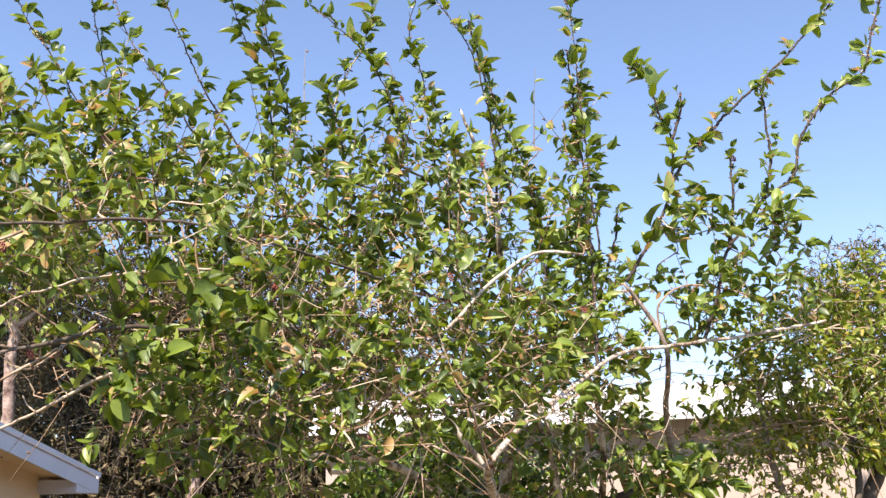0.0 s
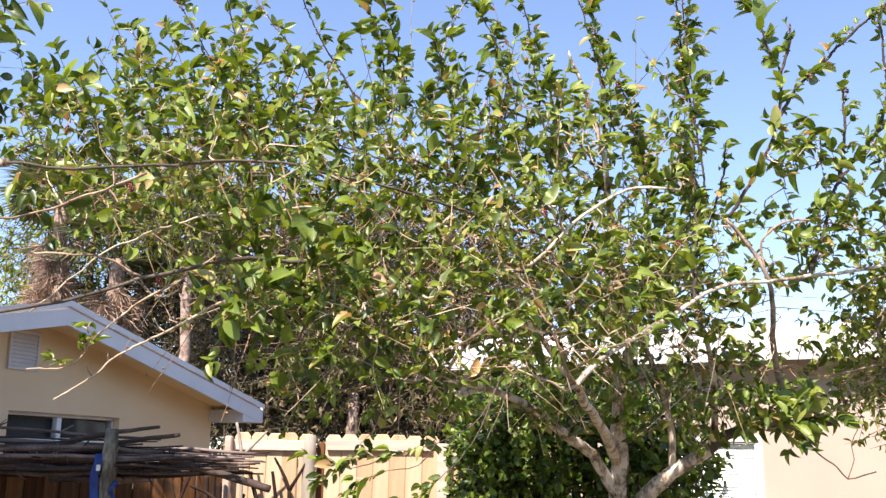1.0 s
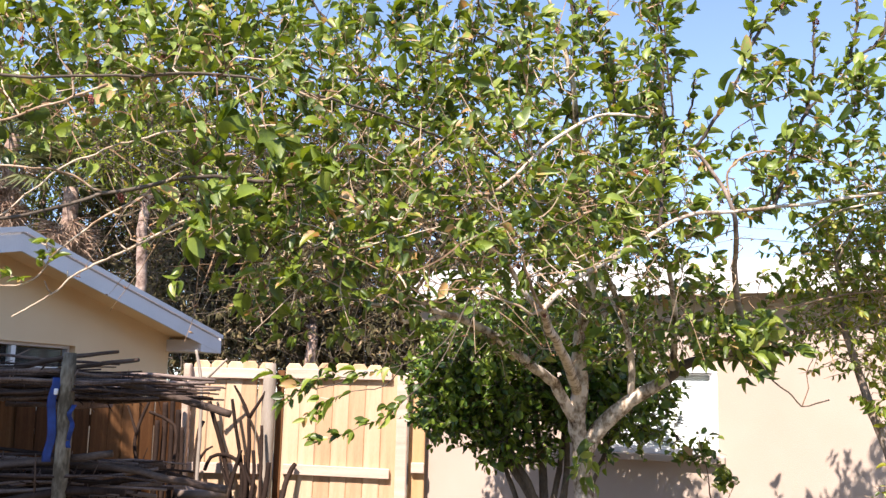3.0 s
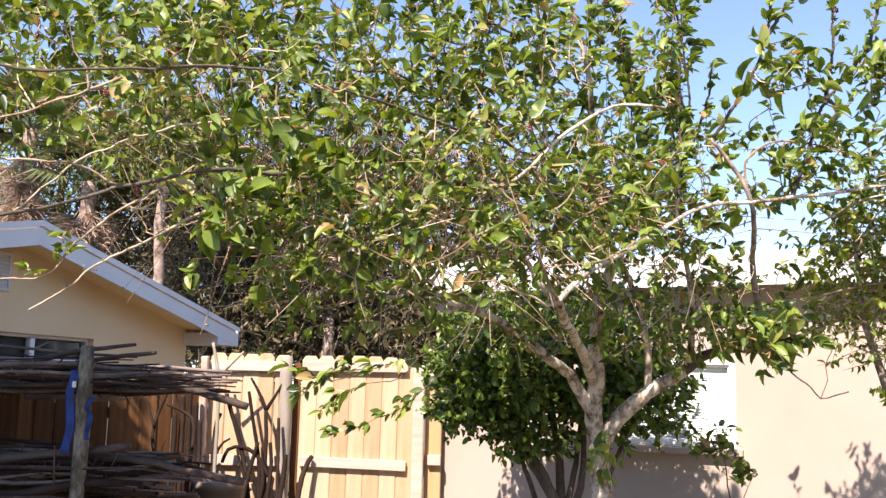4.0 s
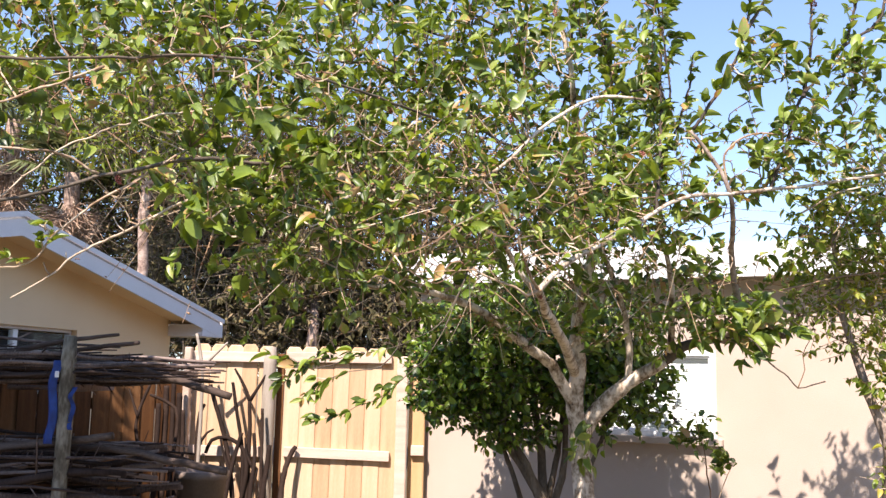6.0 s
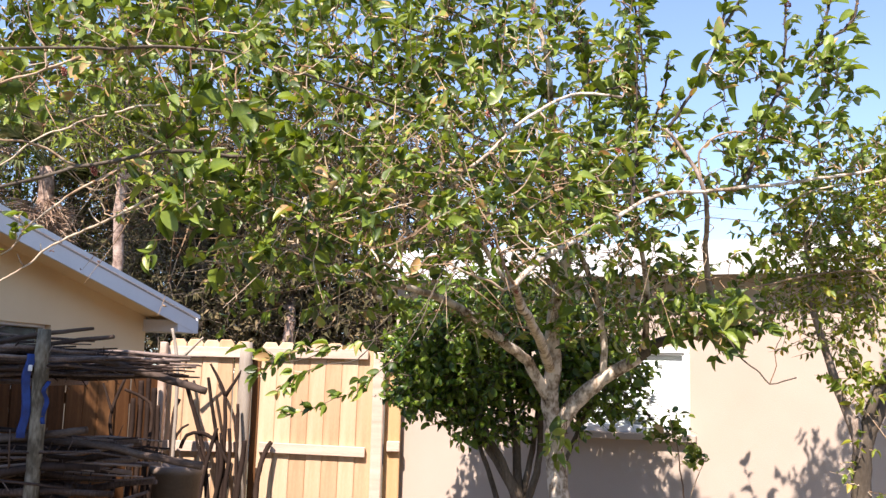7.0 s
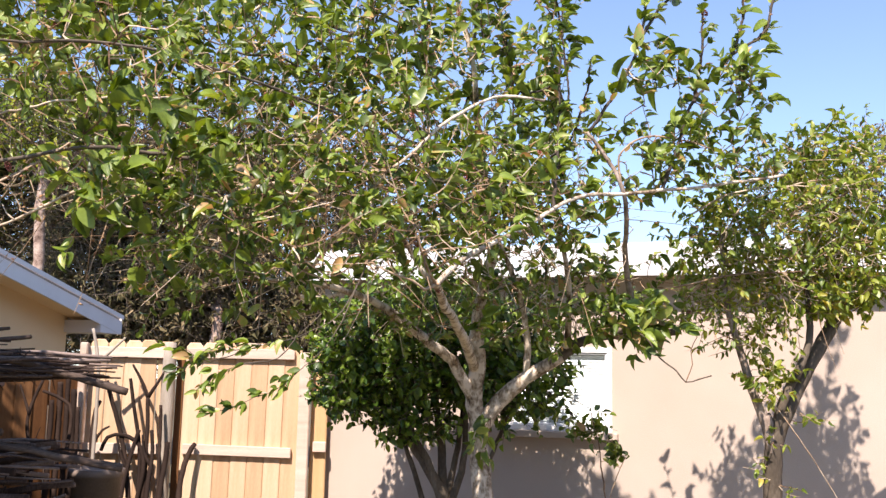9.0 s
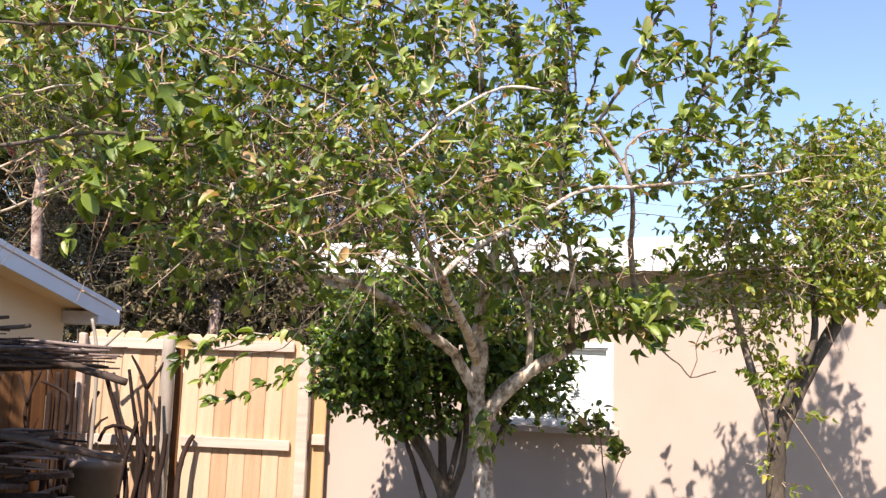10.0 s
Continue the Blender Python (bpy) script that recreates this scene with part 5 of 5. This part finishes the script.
far_tree((0.6, 17.0, 0), [([(0.6, 17.0, 0), (0.6, 17, 1.5), (0.5, 17, 2.5), (0.4, 17.0, 3.3)], 0.12, 0.05)], [((0.1, 17, 2.7), (1.3, 1.0, 1.0), 330)], 43, "dark leafy tree behind the fence", 0.14)
far_tree((-9.2, 21.0, 0), [([(-9.2, 21, 0), (-9.1, 21, 3), (-9.0, 21, 5.2), (-9.0, 21, 7.0)], 0.2, 0.06), ([(-9.1, 21, 3), (-8.0, 21, 5.0), (-7.4, 21, 6)], 0.08, 0.03)],
         [((-9.0, 21, 5.4), (2.8, 1.4, 2.4), 700)], 44, "tall olive green tree behind the yellow house", 0.16, "olive_leaf")
far_tree((-4.95, 15.5, 0), [([(-4.95, 15.5, 0), (-4.92, 15.5, 2.5), (-4.95, 15.5, 4.2), (-5.0, 15.5, 6.4)], 0.115, 0.07), ([(-4.95, 15.5, 4.6), (-5.5, 15.5, 5.2), (-5.8, 15.5, 5.6)], 0.05, 0.02), ([(-4.95, 15.5, 4.7), (-4.3, 15.5, 5.3)], 0.05, 0.02)],
         [((-5.0, 15.6, 5.7), (1.3, 0.9, 0.8), 220)], 46, "tall tree with a pale bare trunk behind the yellow house", 0.14, "olive_leaf")
far_tree((13.5, 22.0, 0), [([(13.5, 22, 0), (13.5, 22, 4), (13.4, 22, 7.0)], 0.2, 0.06)], [((13.6, 22, 6.6), (2.0, 1.4, 1.7), 240)], 45, "tall grey-green tree behind the beige house", 0.16)

far_tree((-0.9, 17.6, 0), [([(-0.9, 17.6, 0), (-0.95, 17.6, 2), (-1.0, 17.6, 4.0), (-1.1, 17.6, 5.6)], 0.12, 0.05)],
         [((-2.0, 17.6, 5.4), (2.2, 0.8, 1.0), 420), ((0.1, 17.6, 4.4), (1.3, 0.8, 1.3), 330)], 47, "half dry brownish tree behind the fence", 0.12, "dry_leaf")

far_tree((-6.2, 19.5, 0), [([(-6.2, 19.5, 0), (-6.1, 19.5, 2), (-6.0, 19.5, 4.0), (-5.9, 19.5, 6.2)], 0.16, 0.05)],
         [((-6.0, 19.5, 4.2), (2.4, 0.9, 1.9), 620), ((-3.4, 19.8, 3.4), (2.4, 0.8, 1.8), 520), ((0.2, 20.0, 3.0), (2.2, 0.8, 1.6), 380)], 48, "wide olive brown tree closing the view behind the fence", 0.14)


def fan(length, blades, mat, seed, ragged=0.0):
    """A fan frond of narrow blades; a ragged one has them bent, split and hanging."""
    r, g = random.Random(seed), Geo()
    g.tube([(0, 0, 0), (length * 0.5, 0, 0.02)], [0.014, 0.009], 5)
    for i in range(blades):
        a = radians(-75 + 150 * i / (blades - 1)) + ragged * r.uniform(-0.45, 0.45)
        d, s = Vector((math.cos(a), math.sin(a), 0)), Vector((-math.sin(a), math.cos(a), 0)) * length * 0.022 * (1 - 0.55 * ragged)
        o, ln = Vector((length * 0.5, 0, 0.02)), length * 0.55 * (1 - 0.25 * abs(a)) * r.uniform(0.85 - 0.45 * ragged, 1.1 + 0.3 * ragged)
        m = o + d * ln * 0.55 + Vector((0, 0, 0.02 + ragged * r.uniform(-0.16, 0.16)))
        t = o + d * ln + Vector((0, 0, -0.25 * ln * r.uniform(0.5, 1.5) + ragged * r.uniform(-0.3, 0.3)))
        g.add([o - s * 0.3, o + s * 0.3, m + s, m - s, m + Vector((0, 0, -0.012)), t, o + Vector((0, 0, -0.01))],
              [(0, 6, 4, 3), (6, 1, 2, 4), (3, 4, 5), (4, 2, 5)])
    return g.mesh("frond", mat)


green, brown = [fan(1.5, 17, "frond", k) for k in range(3)], [fan(1.0, 24, "dead_frond", k, 1.0) for k in range(5)]


def palm_tree(base, high, seed, label):
    rp = random.Random(seed)
    palm = thing("palm_tree", Matrix.Translation(base), label, "palm", "palms beyond the fence")
    line = wobble([Vector((0.10 - 0.1 * i / 20, 0, high * i / 20)) for i in range(21)], 0.04, seed, 0.8)
    part("trunk", Geo().tube(line, [0.16 - 0.02 * i / 20 + (0.012 if i % 2 else 0) for i in range(21)], 12, 0.05, 4), "palm_bark", palm, "pale ringed palm trunk", True)
    for i in range(38):
        part("frond", green[i % 3], "frond", palm, at=Matrix.Translation(line[-1]) @ pose(0, 0, 0, rp.uniform(-30, 30), 0, i * 137.5) @ pose(0, 0, 0, 0, rp.uniform(-70, 8), 0))
    for i in range(74):
        part("frond", brown[i % 5], "dead_frond", palm, "dead brown frond", at=Matrix.Translation(line[-1] - Vector((0, 0, 0.2 + 1.5 * rp.random()))) @ pose(0, 0, 0, rp.uniform(-40, 40), 0, i * 137.5) @ pose(0, 0, 0, 0, rp.uniform(62, 98), 0))


palm_tree((-7.2, 18.0, 0), 5.4, 4, "fan palm with a skirt of dead brown fronds")
palm_tree((-8.7, 18.6, 0), 6.6, 5, "taller fan palm with drooping dead fronds")
palm_tree((-5.9, 19.5, 0), 6.4, 6, "fan palm with ragged grey-green fronds")
